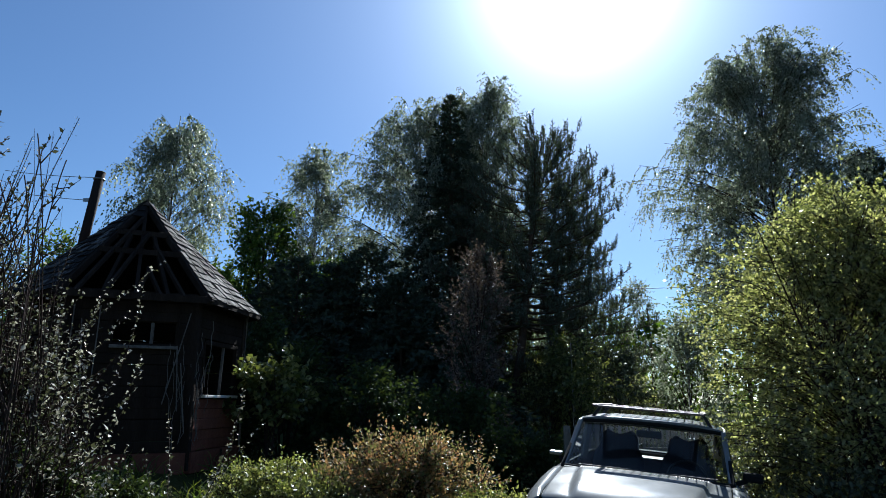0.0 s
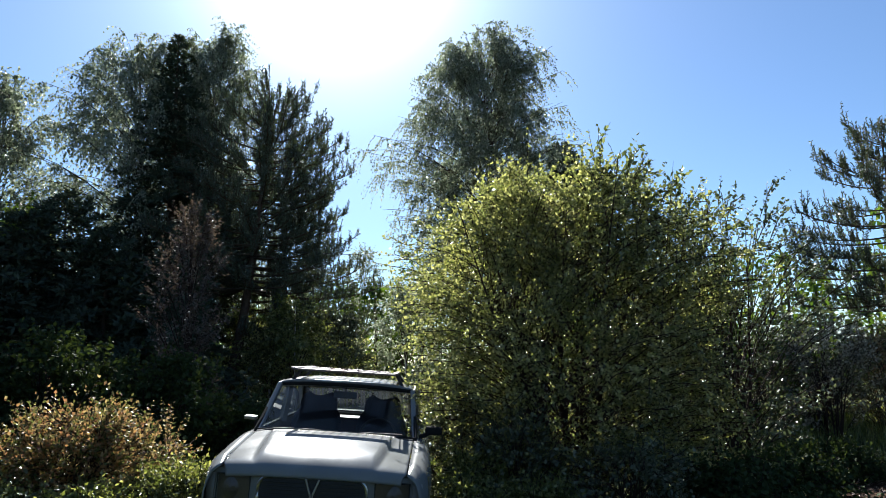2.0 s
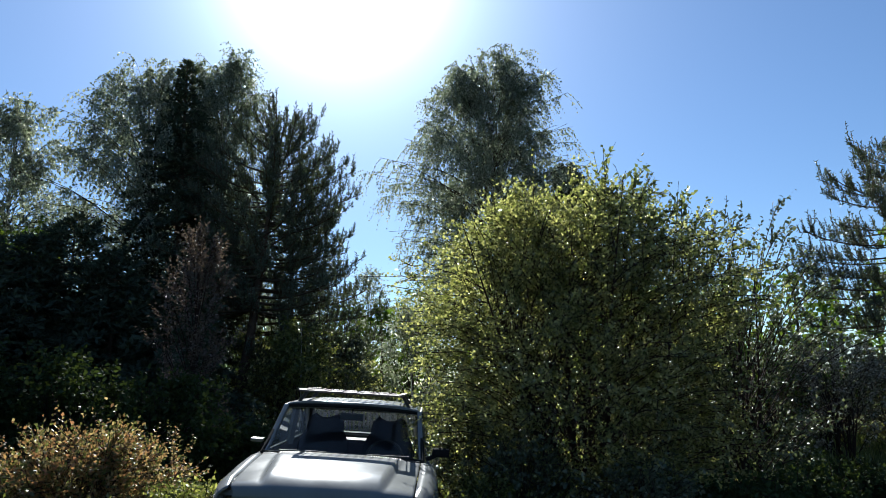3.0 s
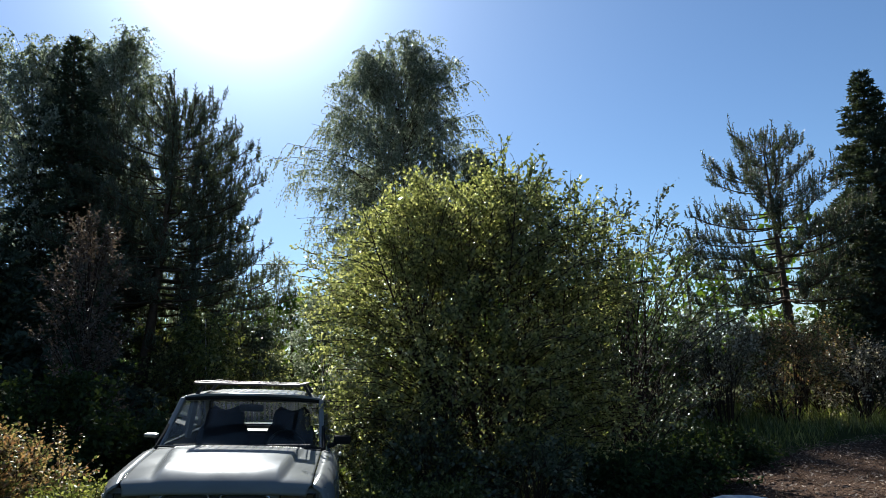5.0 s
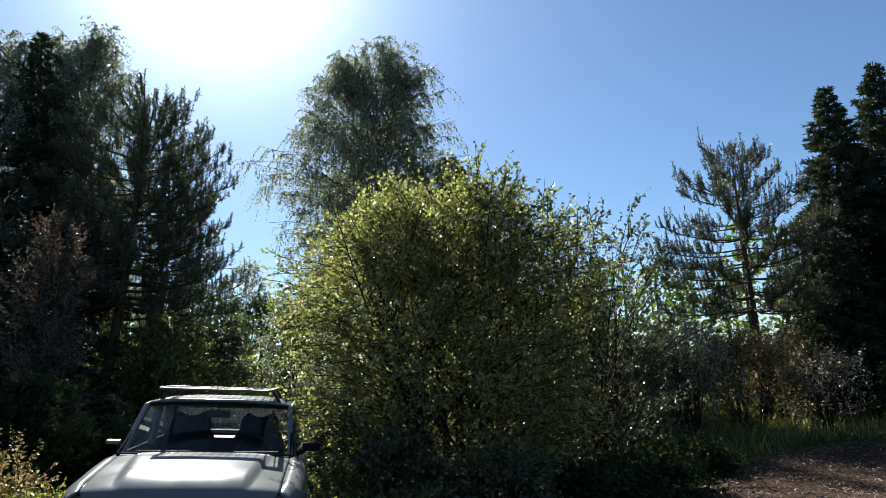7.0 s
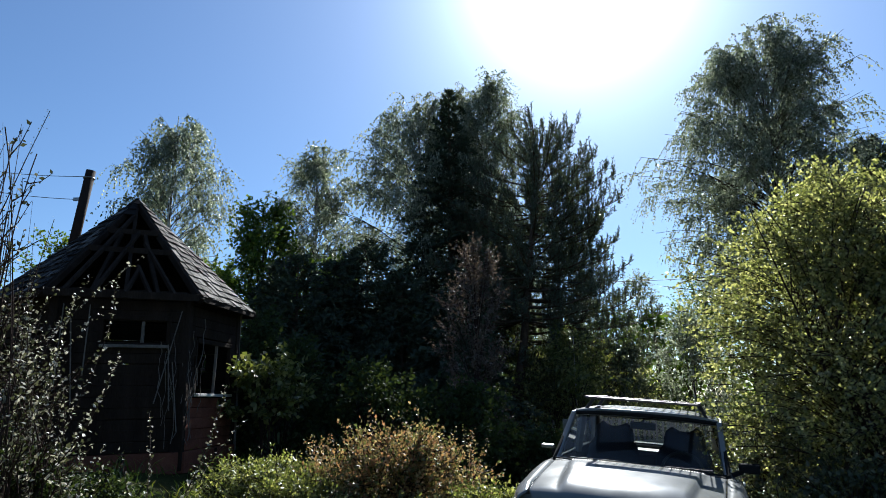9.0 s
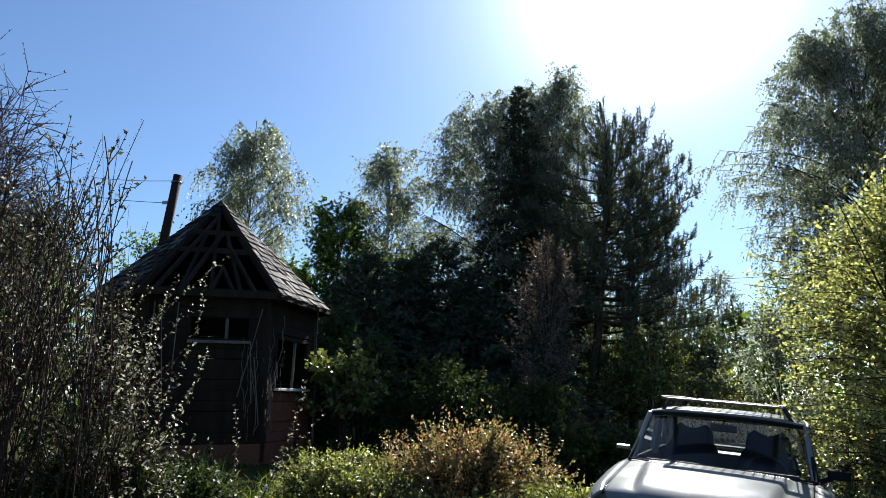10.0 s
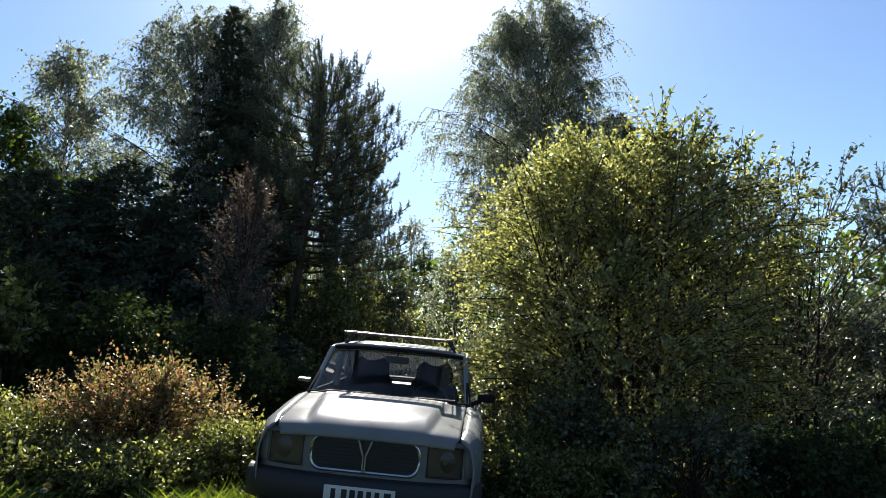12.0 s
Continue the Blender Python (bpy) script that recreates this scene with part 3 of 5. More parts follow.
# the group ahead: birches round a dark spruce, a pine at its edge
broadleaf(tree("birch_tree", "broad birch with small fresh leaves", "tree", -0.85, 20.6, "birches", far=FAR), 21, 11.4, 3.7, BIRCH, "birch_leaf", "birch_bark",
          limbs=210, twigs=26, per=12, twig_len=0.6, rise=-1.4, size=(0.08, 0.055), trunk_r=0.16, low=0.24, hang=0.6, limb_up=0.03, clumps=5, align=0.1, limb_r=0.14, drawn=0.12, skin=0.42, even=0.6)
spruce(tree("spruce_tree", "dense dark spruce between birches", "tree", 0.27, 18.8, "spruces", far=FAR), 22, 10.8, 3.2, size=(0.15, 0.042), dense=1.5, power=0.95)
broadleaf(tree("birch_tree", "slender birch rising behind the spruce", "tree", 1.35, 21.3, "birches", far=FAR), 23, 12.9, 2.9, (0.3, 0.7, 0.95, 1.0, 1.0, 0.95, 0.82, 0.6, 0.25), "birch_leaf", "birch_bark",
          limbs=230, twigs=24, per=12, twig_len=0.6, rise=-1.0, size=(0.08, 0.055), trunk_r=0.15, low=0.25, hang=0.5, limb_up=0.04, clumps=5, align=0.1, limb_r=0.14, drawn=0.12, skin=0.3, even=0.4)
pine(tree("pine_tree", "tall pine with upturned needle shoots and a leaning trunk", "tree", 1.5, 17.2, "pines", far=FAR), 24, 8.9, 2.5, low=0.43, lean=(1.4, 0.2), trunk_r=0.16, whorls=18, arms=7, shape=(0.8, 1.0, 1.0, 0.68, 0.2))
pine(tree("pine_tree", "bushy pine at the edge of the grove", "tree", 3.1, 19.0, "pines", far=FAR), 25, 8.2, 2.6, low=0.36, lean=(0.4, 0), trunk_r=0.13, whorls=15, arms=7, shape=(0.9, 1.0, 0.9, 0.6, 0.25))
spruce(tree("spruce_tree", "low dark spruce in the undergrowth", "tree", -1.9, 16.8, "spruces", far=FAR), 26, 5.3, 3.2, size=(0.15, 0.042), dense=1.5, power=0.7)
spruce(tree("spruce_tree", "young dark spruce in deep shade", "tree", -3.3, 15.2, "spruces", far=FAR), 27, 4.4, 2.3, size=(0.16, 0.06), dense=1.4, power=0.7)
for k, (x, y, hgt, w) in enumerate(((-2.4, 15.9, 4.6, 2.0), (-0.9, 15.6, 4.4, 2.1), (-4.3, 16.6, 3.9, 1.8))):
    spruce(tree("spruce_tree", "young dark spruce in deep shade", "tree", x, y, "spruces", far=FAR), 150 + k, hgt, w, size=(0.16, 0.06), power=0.65, dense=1.3)
spruce(tree("spruce_tree", "young dark spruce beside the pine", "tree", 0.3, 15.0, "spruces", far=FAR), 28, 3.9, 2.1, size=(0.16, 0.06), power=0.65, dense=1.3)
broadleaf(tree("dry_tree", "slim young tree with dry reddish-brown leaves", "tree", 0.75, 14.2), 29, 4.9, 0.8, (0.5, 0.8, 1.0, 0.95, 0.7, 0.3), "dry_leaf", "twig",
          limbs=50, twigs=14, per=10, twig_len=0.35, rise=0.5, size=(0.07, 0.04), trunk_r=0.06, low=0.15)
broadleaf(tree("birch_tree", "slim light birch with fresh leaves", "tree", -4.2, 20.9, "birches", far=FAR), 31, 9.6, 2.3, BIRCH, "birch_leaf", "birch_bark",
          limbs=120, twigs=20, per=12, twig_len=0.5, rise=-0.9, size=(0.08, 0.055), trunk_r=0.11, low=0.25, hang=0.4, limb_up=0.05, clumps=5, align=0.1, limb_r=0.16, drawn=0.15, skin=0.3, even=0.4)
broadleaf(tree("maple_tree", "round green young maple", "tree", -5.05, 18.1, far=FAR), 32, 6.35, 1.5, (0.3, 0.7, 1.0, 1.0, 0.75, 0.3), "green_leaf", "bark",
          limbs=70, twigs=18, per=10, twig_len=0.5, rise=0.2, size=(0.1, 0.08), trunk_r=0.09, low=0.15)
broadleaf(tree("birch_tree", "weeping birch behind the log house", "tree", -8.2, 19.2, "birches", far=FAR), 33, 10.0, 2.3, BIRCH, "birch_leaf", "birch_bark",
          limbs=130, twigs=22, per=12, twig_len=0.62, rise=-1.6, size=(0.08, 0.055), trunk_r=0.12, low=0.25, hang=0.7, limb_up=0.03, clumps=4, align=0.1, limb_r=0.16, drawn=0.15, skin=0.3, even=0.4)
for k, (x, y, hgt, w) in enumerate(((-7.4, 20.5, 4.6, 1.6), (-6.4, 18.0, 4.6, 1.3), (-3.3, 18.6, 5.2, 1.5), (-10.3, 17.5, 5.4, 1.8), (-12.5, 15.0, 5.6, 1.9))):
    broadleaf(tree("young_tree", "leafy young tree at the wood's edge", "tree", x, y, "young trees", far=FAR), 40 + k, hgt, w, (0.4, 0.8, 1.0, 0.9, 0.6, 0.2), "green_leaf", "bark",
              limbs=60, twigs=16, per=10, twig_len=0.5, rise=0.1, size=(0.1, 0.07), trunk_r=0.07, low=0.1)
# leaves coloured as if shaded; the last three shrubs added to darken the grass
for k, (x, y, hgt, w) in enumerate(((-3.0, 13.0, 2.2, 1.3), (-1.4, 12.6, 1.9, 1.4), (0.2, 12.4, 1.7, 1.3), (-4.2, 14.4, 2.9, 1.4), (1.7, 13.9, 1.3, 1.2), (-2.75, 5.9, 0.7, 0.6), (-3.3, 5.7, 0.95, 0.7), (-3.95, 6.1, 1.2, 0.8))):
    broadleaf(tree("elder_shrub", "leafy shrub with deep shade put into its leaf colour", "shrub", x, y, "shrubs under the trees"), 50 + k, hgt, w, (0.8, 1.0, 0.95, 0.7, 0.3), "dark_leaf", "twig",
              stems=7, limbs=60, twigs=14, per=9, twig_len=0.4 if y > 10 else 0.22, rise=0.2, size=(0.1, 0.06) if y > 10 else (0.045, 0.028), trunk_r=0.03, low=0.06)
broadleaf(tree("maple_sapling", "bright green sapling catching the sun", "shrub", -2.9, 11.6), 57, 1.9, 0.75, (0.1, 0.2, 0.7, 1.0, 0.5), "weed_leaf", "twig",
          stems=3, limbs=30, twigs=9, per=7, twig_len=0.3, rise=0.2, size=(0.12, 0.09), trunk_r=0.025, low=0.4)
# in the gap behind the car
for k, (x, y, hgt, w, lf) in enumerate(((7.4, 25.2, 6.6, 1.4, "birch_leaf"), (5.9, 23.4, 5.0, 1.5, "green_leaf"), (4.4, 22.6, 5.6, 1.5, "birch_leaf"), (9.2, 24.6, 6.4, 1.7, "green_leaf"), (3.2, 16.3, 3.6, 1.3, "weed_leaf"), (4.6, 17.6, 3.4, 1.3, "shade_leaf"), (6.9, 18.8, 4.6, 1.2, "birch_leaf"), (2.3, 18.2, 3.6, 1.3, "weed_leaf"), (3.0, 20.2, 5.0, 1.5, "birch_leaf"), (2.7, 16.9, 3.0, 1.2, "willow_leaf"), (3.9, 18.4, 3.4, 1.3, "willow_leaf"), (5.2, 19.4, 3.0, 1.3, "willow_leaf"))):
    broadleaf(tree("young_birch", "thin young birch by the fence", "tree", x, y, "young birches", far=FAR), 60 + k, hgt, w, (0.4, 0.75, 1.0, 0.9, 0.6, 0.2), lf, "birch_bark",
              limbs=50, twigs=14, per=10, twig_len=0.5, rise=-0.2, size=(0.085, 0.06), trunk_r=0.06, low=0.15)
# the willow bush beside the car, taller saplings pushing through it and behind it
broadleaf(tree("willow_bush", "large rounded willow bush with yellow-green leaves", "bush", 5.0, 7.1, turn=-33), 71, 4.1, 2.35, (0.86, 0.98, 1.0, 0.98, 0.9, 0.72, 0.36), "willow_leaf", "twig",
          stems=14, limbs=760, twigs=14, per=12, twig_len=0.32, rise=0.1, align=0.05, size=(0.046, 0.033), trunk_r=0.035, limb_r=0.08, low=0.03, squash=(1.0, 0.8), limb_up=0.14, stem_spread=0.8, sprigs=60, hang=0.1, drawn=0.15, even=0.85, skin=0.5)
broadleaf(tree("maple_sapling", "tall leafy maple sapling rising out of the willow", "sapling", 5.5, 6.5, turn=-33), 73, 4.12, 1.3, (0.3, 0.4, 0.6, 0.9, 1.0, 0.8, 0.4), "maple_leaf", "twig",
          stems=7, limbs=34, twigs=7, per=7, twig_len=0.24, rise=0.35, size=(0.082, 0.05), trunk_r=0.022, limb_r=0.25, low=0.74, sprigs=14, hang=0.0, clumps=3, squash=(1.0, 0.5), limb_up=0.1, skin=0.3, even=0.6, drawn=0.6, stem_spread=0.9)
broadleaf(tree("maple_sapling", "open leafy maple with dark arching branches", "sapling", 7.1, 6.7, turn=-33), 72, 3.9, 1.7, (0.55, 0.8, 0.95, 1.0, 0.85, 0.5), "shade_leaf", "twig",
          stems=7, limbs=110, twigs=10, per=9, twig_len=0.3, rise=0.3, size=(0.058, 0.038), trunk_r=0.03, limb_r=0.2, low=0.12, sprigs=40, hang=0.0, clumps=5, squash=(1.0, 0.7), skin=0.35, even=0.7)
for k, (x, y, hgt, w) in enumerate(((3.75, 6.3, 1.1, 0.6), (4.5, 5.4, 0.9, 0.7), (3.5, 7.3, 1.2, 0.6))):
    broadleaf(tree("raspberry_shrub", "low shrub with small dull green leaves under the willow", "shrub", x, y, "low shrubs by the willow"), 75 + k, hgt, w, (0.8, 1.0, 1.0, 0.7, 0.3), "shade_leaf", "twig",
              stems=8, limbs=40, twigs=9, per=8, twig_len=0.28, rise=0.3, size=(0.05, 0.034), trunk_r=0.012, low=0.08)
# added low growth, near-black to stand for shade on sunlit ground
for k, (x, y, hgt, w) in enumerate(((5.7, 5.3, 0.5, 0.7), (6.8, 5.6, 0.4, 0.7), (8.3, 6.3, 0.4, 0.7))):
    broadleaf(tree("bramble", "low bramble, its leaves coloured dark for the willow's shade", "shrub", x, y, "brambles"), 140 + k, hgt, w, (0.9, 1.0, 0.95, 0.7, 0.3), "dark_leaf", "twig",
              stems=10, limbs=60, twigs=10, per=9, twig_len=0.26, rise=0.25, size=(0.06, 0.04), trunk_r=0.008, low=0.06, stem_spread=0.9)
# right: a pine, spruces, blossoming shrubs over the dug soil
pine(tree("pine_tree", "single pine with an open crown and dark trunk", "tree", 15.3, 9.6, "pines"), 81, 6.35, 2.05, low=0.41, lean=(-0.15, -0.1), trunk_r=0.12, whorls=11, arms=6, shape=(1.05, 1.12, 0.9, 0.62, 0.32), dense=1.35, needle=(0.075, 0.022))
spruce(tree("spruce_tree", "tall dark pointed spruce", "tree", 18.9, 8.9, "spruces"), 82, 8.8, 3.2, size=(0.13, 0.04), dense=2.2, power=1.0)
spruce(tree("spruce_tree", "tall dark spruce with a thin tip", "tree", 20.3, 8.2, "spruces"), 83, 9.5, 3.4, size=(0.13, 0.04), dense=2.2, power=1.0)
spruce(tree("spruce_tree", "dark spruce at the edge of the soil", "tree", 18.2, 6.6, "spruces"), 84, 6.2, 2.8, size=(0.13, 0.042), dense=2.0, power=0.95)
spruce(tree("spruce_tree", "dark spruce at the edge of the soil", "tree", 16.9, 8.4, "spruces"), 85, 4.4, 1.9, size=(0.14, 0.045), dense=1.8, power=0.8)
# the darkest leaves here stand for shade near the spruces
for k, (x, y, hgt, w, lf) in enumerate(((11.4, 8.6, 2.1, 1.1, "pale_leaf"), (12.9, 8.3, 1.9, 1.1, "rust_leaf"), (10.0, 9.5, 2.4, 1.2, "green_leaf"), (14.2, 7.6, 1.5, 1.0, "pale_leaf"), (15.6, 6.4, 1.2, 0.9, "dark_leaf"), (13.2, 11.6, 1.9, 1.3, "pale_leaf"), (14.9, 11.4, 1.7, 1.2, "green_leaf"), (16.6, 10.4, 2.0, 1.3, "dark_leaf"), (11.3, 12.4, 1.9, 1.2, "green_leaf"), (8.6, 9.3, 1.6, 1.0, "pale_leaf"), (17.3, 5.2, 1.3, 1.0, "pale_leaf"), (13.4, 13.6, 1.9, 1.4, "green_leaf"), (15.8, 13.2, 1.8, 1.4, "dark_leaf"), (17.8, 11.8, 2.4, 1.5, "dark_leaf"), (11.8, 10.2, 1.7, 1.2, "rust_leaf"), (13.6, 9.2, 2.1, 1.2, "rust_leaf"), (12.3, 9.6, 2.4, 1.2, "pale_leaf"), (14.9, 8.9, 2.0, 1.2, "rust_leaf"), (16.2, 8.9, 2.0, 1.2, "dark_leaf"))):
    broadleaf(tree("cherry_shrub", "bushy shrub with pale blossom" if lf == "pale_leaf" else "bushy shrub at the edge of the soil", "shrub", x, y, "shrubs along the soil"), 90 + k, hgt, w, (0.7, 1.0, 1.0, 0.8, 0.4), lf, "twig",
              stems=9, limbs=48, twigs=10, per=8, twig_len=0.36, rise=0.4, size=(0.055, 0.04), trunk_r=0.02, low=0.12)
for k, (x, y, hgt, w) in enumerate(((10.6, 10.9, 3.4, 1.3), (12.2, 12.8, 3.8, 1.5), (9.0, 11.2, 3.6, 1.4))):
    broadleaf(tree("apple_tree", "thin leafy tree with dark forked stems", "tree", x, y, "thin trees"), 100 + k, hgt, w, (0.2, 0.5, 0.9, 1.0, 0.8, 0.4), "green_leaf", "bark",
              stems=3, limbs=50, twigs=14, per=8, twig_len=0.45, rise=0.15, size=(0.08, 0.055), trunk_r=0.06, low=0.3)
# foreground: the rusty spirea, and leafy growth round it
broadleaf(tree("spirea_bush", "rounded spirea bush with rusty young leaves", "bush", -0.36, 7.55), 111, 1.05, 1.05, (0.7, 0.95, 1.0, 0.95, 0.75, 0.4), "rust_leaf", "twig",
          stems=16, limbs=150, twigs=13, per=10, twig_len=0.22, rise=0.5, size=(0.044, 0.029), trunk_r=0.012, low=0.12, squash=(1, 0.7), sprigs=70, clumps=4, hang=0.0, stem_spread=0.8, even=0.6)
shoots(tree("spirea_bush", "upright rusty spirea shoots above the bush", "bush", -0.36, 7.5), 112, 46, (0.88, 0.5, 0.68), 0.42, "rust_leaf", (0.046, 0.028), out=0.3, gap=0.035, r=0.003)
for k, (x, y, hgt, w) in enumerate(((-1.85, 7.6, 0.66, 0.85), (-1.3, 7.2, 0.6, 0.7), (0.6, 6.95, 0.5, 0.55), (-1.0, 6.8, 0.42, 0.7), (-0.25, 6.6, 0.42, 0.6), (3.05, 5.75, 0.5, 0.42), (3.35, 6.35, 0.7, 0.5), (3.7, 5.6, 0.5, 0.5))):
    broadleaf(tree("nettle_clump", "low clump of yellow-green weeds", "weeds", x, y, "weed clumps"), 115 + k, hgt, w, (0.9, 1.0, 0.95, 0.7, 0.35), "weed_leaf", "twig",
              stems=14, limbs=80, twigs=11, per=10, twig_len=0.2, rise=0.4, size=(0.046, 0.026), trunk_r=0.008, low=0.08, stem_spread=0.9)
# the thicket at the camera's left
for k, (x, y, hgt, w) in enumerate(((-3.5, 5.0, 3.1, 0.6), (-4.6, 6.1, 3.6, 0.8), (-4.1, 4.9, 3.2, 0.6), (-5.0, 5.2, 3.4, 0.9), (-3.15, 5.4, 1.8, 0.5))):
    broadleaf(tree("plum_thicket", "thicket of upright shoots with white-tipped leaves", "shrub", x, y, "plum thicket"), 121 + k, hgt, w, (0.35, 0.6, 0.85, 1.0, 0.9, 0.55, 0.15), "plum_leaf", "twig",
              stems=12, limbs=48, twigs=6, per=6, drawn=0.8, twig_len=0.32, rise=0.8, size=(0.042, 0.027), trunk_r=0.01, foot=0.8, low=0.2, stem_spread=1.1, limb_up=0.3, hang=0.0, sprigs=20, limb_r=0.5)
broadleaf(tree("plum_thicket", "tall straight bare shoots rising from the thicket", "shrub", -3.2, 4.75, "plum thicket"), 126, 3.75, 0.5, (0.6, 0.8, 1.0, 1.0, 0.9, 0.7), "plum_leaf", "twig",
          stems=10, limbs=16, twigs=3, per=6, drawn=1.0, twig_len=0.2, rise=1.0, size=(0.045, 0.025), trunk_r=0.01, foot=0.8, low=0.3, stem_spread=1.0, limb_up=0.2, hang=0.0, limb_r=0.5)
for k, (x, y, n, feet, length) in enumerate(((-2.15, 5.1, 8, (0.3, 0.25, 0.35), 1.2), (-2.6, 5.0, 7, (0.35, 0.3, 0.3), 1.1), (-2.85, 5.0, 14, (0.4, 0.3, 1.3), 1.2), (-3.0, 5.1, 10, (0.4, 0.3, 0.9), 1.1), (-3.15, 5.0, 10, (0.4, 0.3, 1.6), 1.0))):
    shoots(tree("plum_sapling", "thin plum shoots set with pale blossom", "shrub", x, y, "plum saplings"), 170 + k, n, feet, length, "blossom", (0.044, 0.032), out=0.34, gap=0.045, r=0.005, start=0.1)
shoots(tree("plum_thicket", "tall whippy plum shoots with opening buds", "shrub", -3.75, 5.0, "plum thicket"), 176, 13, (0.45, 0.4, 1.2), 2.6, "blossom", (0.024, 0.014), out=0.06, gap=0.06, r=0.008, bend=0.05, start=0.35)
for k, (x, y, hgt, w) in enumerate(((-6.2, 6.9, 5.4, 1.1), (-7.2, 7.6, 5.2, 1.2))):
    broadleaf(tree("bare_tree", "twiggy brown tree almost without leaves", "tree", x, y, "twiggy trees"), 130 + k, hgt, w, (0.2, 0.6, 0.95, 1.0, 0.8, 0.35), "dry_leaf", "twig",
              stems=4, limbs=100, twigs=13, per=5, drawn=1.0, twig_len=0.5, rise=-0.1, size=(0.035, 0.02), trunk_r=0.05, low=0.2, stem_spread=0.5)


def make_woods():
    """The far woods all round: trunks and loose leaf clumps."""
    g = np.random.default_rng(7)
    n = 250
    a = 2 * np.pi * (np.arange(n) + g.uniform(0, 1, n)) / n
    r = g.uniform(36, 56, n)
    hgt = g.uniform(6.5, 9.5, n)
    x, y = r * np.sin(a) + 2, r * np.cos(a) + 2
    front = (np.abs(np.arctan2(x, y) - 0.28) < 0.2)
    hgt = np.where(front, hgt * 0.8, hgt)
    base = np.stack([x, y, np.zeros(n)], 1)
    top = base + np.stack([np.zeros(n), np.zeros(n), hgt], 1)
    wood = tubes(curve(base, (base + top) / 2 + g.normal(0, 0.3, (n, 3)), top, 5), np.linspace(0.16, 0.03, 5)[None].repeat(n, 0), 5)
    k = 360
    i = np.repeat(np.arange(n), k)
    m = n * k
    h = g.uniform(0.0, 1, m) ** 1.15
    c = i * 7919 % 13 + np.floor(h * 7) * 1.7
    w = np.interp(h, [0, 0.3, 0.6, 1], [3.2, 3.0, 2.2, 0.3]) * np.sqrt(g.uniform(0, 1, m))
    b = g.uniform(0, 2 * np.pi, m)
    P = base[i] + np.stack([w * np.cos(b), w * np.sin(b), h * hgt[i] + 0.4 * np.sin(c)], 1)
    P[:, 2] = np.maximum(P[:, 2], 0.1)
    sz = g.uniform(0.6, 1.3, m)
    crown = leaves(P, g.normal(0, 1, (m, 3)) + [0, 0, -0.4], g.normal(0, 1, (m, 3)), 0.4 * sz, 0.29 * sz)
    ob = thing("far_woods", "distant mixed woods in leaf", "woods", kind="stuff")
    np_part("trunk", *wood, "bark", ob)
    np_part("crown", *crown, "green_leaf", ob)


make_woods()


def make_grass():
    g = np.random.default_rng(9)
    n = 98000
    x, y = g.uniform(-7, 5.2, n), g.uniform(3.2, 13, n)
    x[:30000], y[:30000] = g.uniform(-2.4, 1.6, 30000), g.uniform(4.4, 6.9, 30000)
    x[30000:42000], y[30000:42000] = g.uniform(-3.0, -0.6, 12000), g.uniform(5.8, 8.4, 12000)
    x[42000:58000], y[42000:58000] = g.uniform(-4.2, -1.4, 16000), g.uniform(4.3, 6.6, 16000)
    tuft = np.array([noise.noise(Vector((p * 1.3, q * 1.3, 2.0))) for p, q in zip(x, y)])
    ok = (tuft > g.uniform(-0.75, 0.35, n)) & ~((np.abs(x - 2.4 - (y - 7.3) * 0.36) < 0.95) & (y > 4.7) & (y < 9.8)) & ~((x < -2.3 + 0.4 * np.sin(y * 3)) & (y > 5.7) & (g.uniform(0, 1, n) < 0.75))
    x, y, tuft = x[ok], y[ok], tuft[ok]
    n = len(x)
    z = np.array([ground_z(p, q) for p, q in zip(x, y)])
    L = g.uniform(0.07, 0.26, n) * (1 + tuft) * np.where((x < -0.4) & (y > 6.4), 1.25, 1.0)
    D = unit(g.normal(0, 0.5, (n, 3)) + [0, 0, 1])
    N = unit(g.normal(0, 1, (n, 3)) * [1, 1, 0.1])
    W = g.uniform(0.009, 0.021, n)
    S = unit(np.cross(D, N))
    B = np.stack([x, y, z], 1)
    mid = B + D * (L * 0.6)[:, None]
    tip = B + D * L[:, None] + unit(D * [1, 1, 0] + 1e-6) * (L * 0.35)[:, None]
    w = S * W[:, None] / 2
    V = np.stack([B - w, B + w, mid + w * 0.8, mid - w * 0.8, tip], 1).reshape(-1, 3)
    b = np.arange(n)[:, None] * 5
    T = np.concatenate([b + [[0, 1, 2]], b + [[0, 2, 3]], b + [[3, 2, 4]]], 1).reshape(-1, 3)
    tagged(np_part("grass", V, T, "grass_blade"), "uneven tufts of bright spring grass", "grass", kind="stuff")


make_grass()


def make_meadow():
    """Taller rough grass along the far edge of the soil."""
    g = np.random.default_rng(19)
    n = 22000
    x, y = g.uniform(6.5, 21, n), g.uniform(4.5, 13, n)
    ok = (np.hypot((x - 9.7) / 1.2, y - 2.5) > 4.1 + 0.3 * np.sin(x * 1.7)) & ((y > 6.0) | (x > 12.5))
    x, y = x[ok], y[ok]
    n = len(x)
    z = np.array([ground_z(p, q) for p, q in zip(x, y)])
    P = np.stack([x, y, z], 1)
    D = unit(g.normal(0, 0.3, (n, 3)) + [0, 0, 1])
    N = g.normal(0, 1, (n, 3))
    tagged(np_part("meadow_grass", *leaves(P, D, N, g.uniform(0.12, 0.5, n) * g.uniform(0.5, 1.0, n), g.uniform(0.009, 0.018, n), 0.1), "weed_leaf"), "rough tall grass and weeds by the soil", "grass", kind="stuff")


make_meadow()


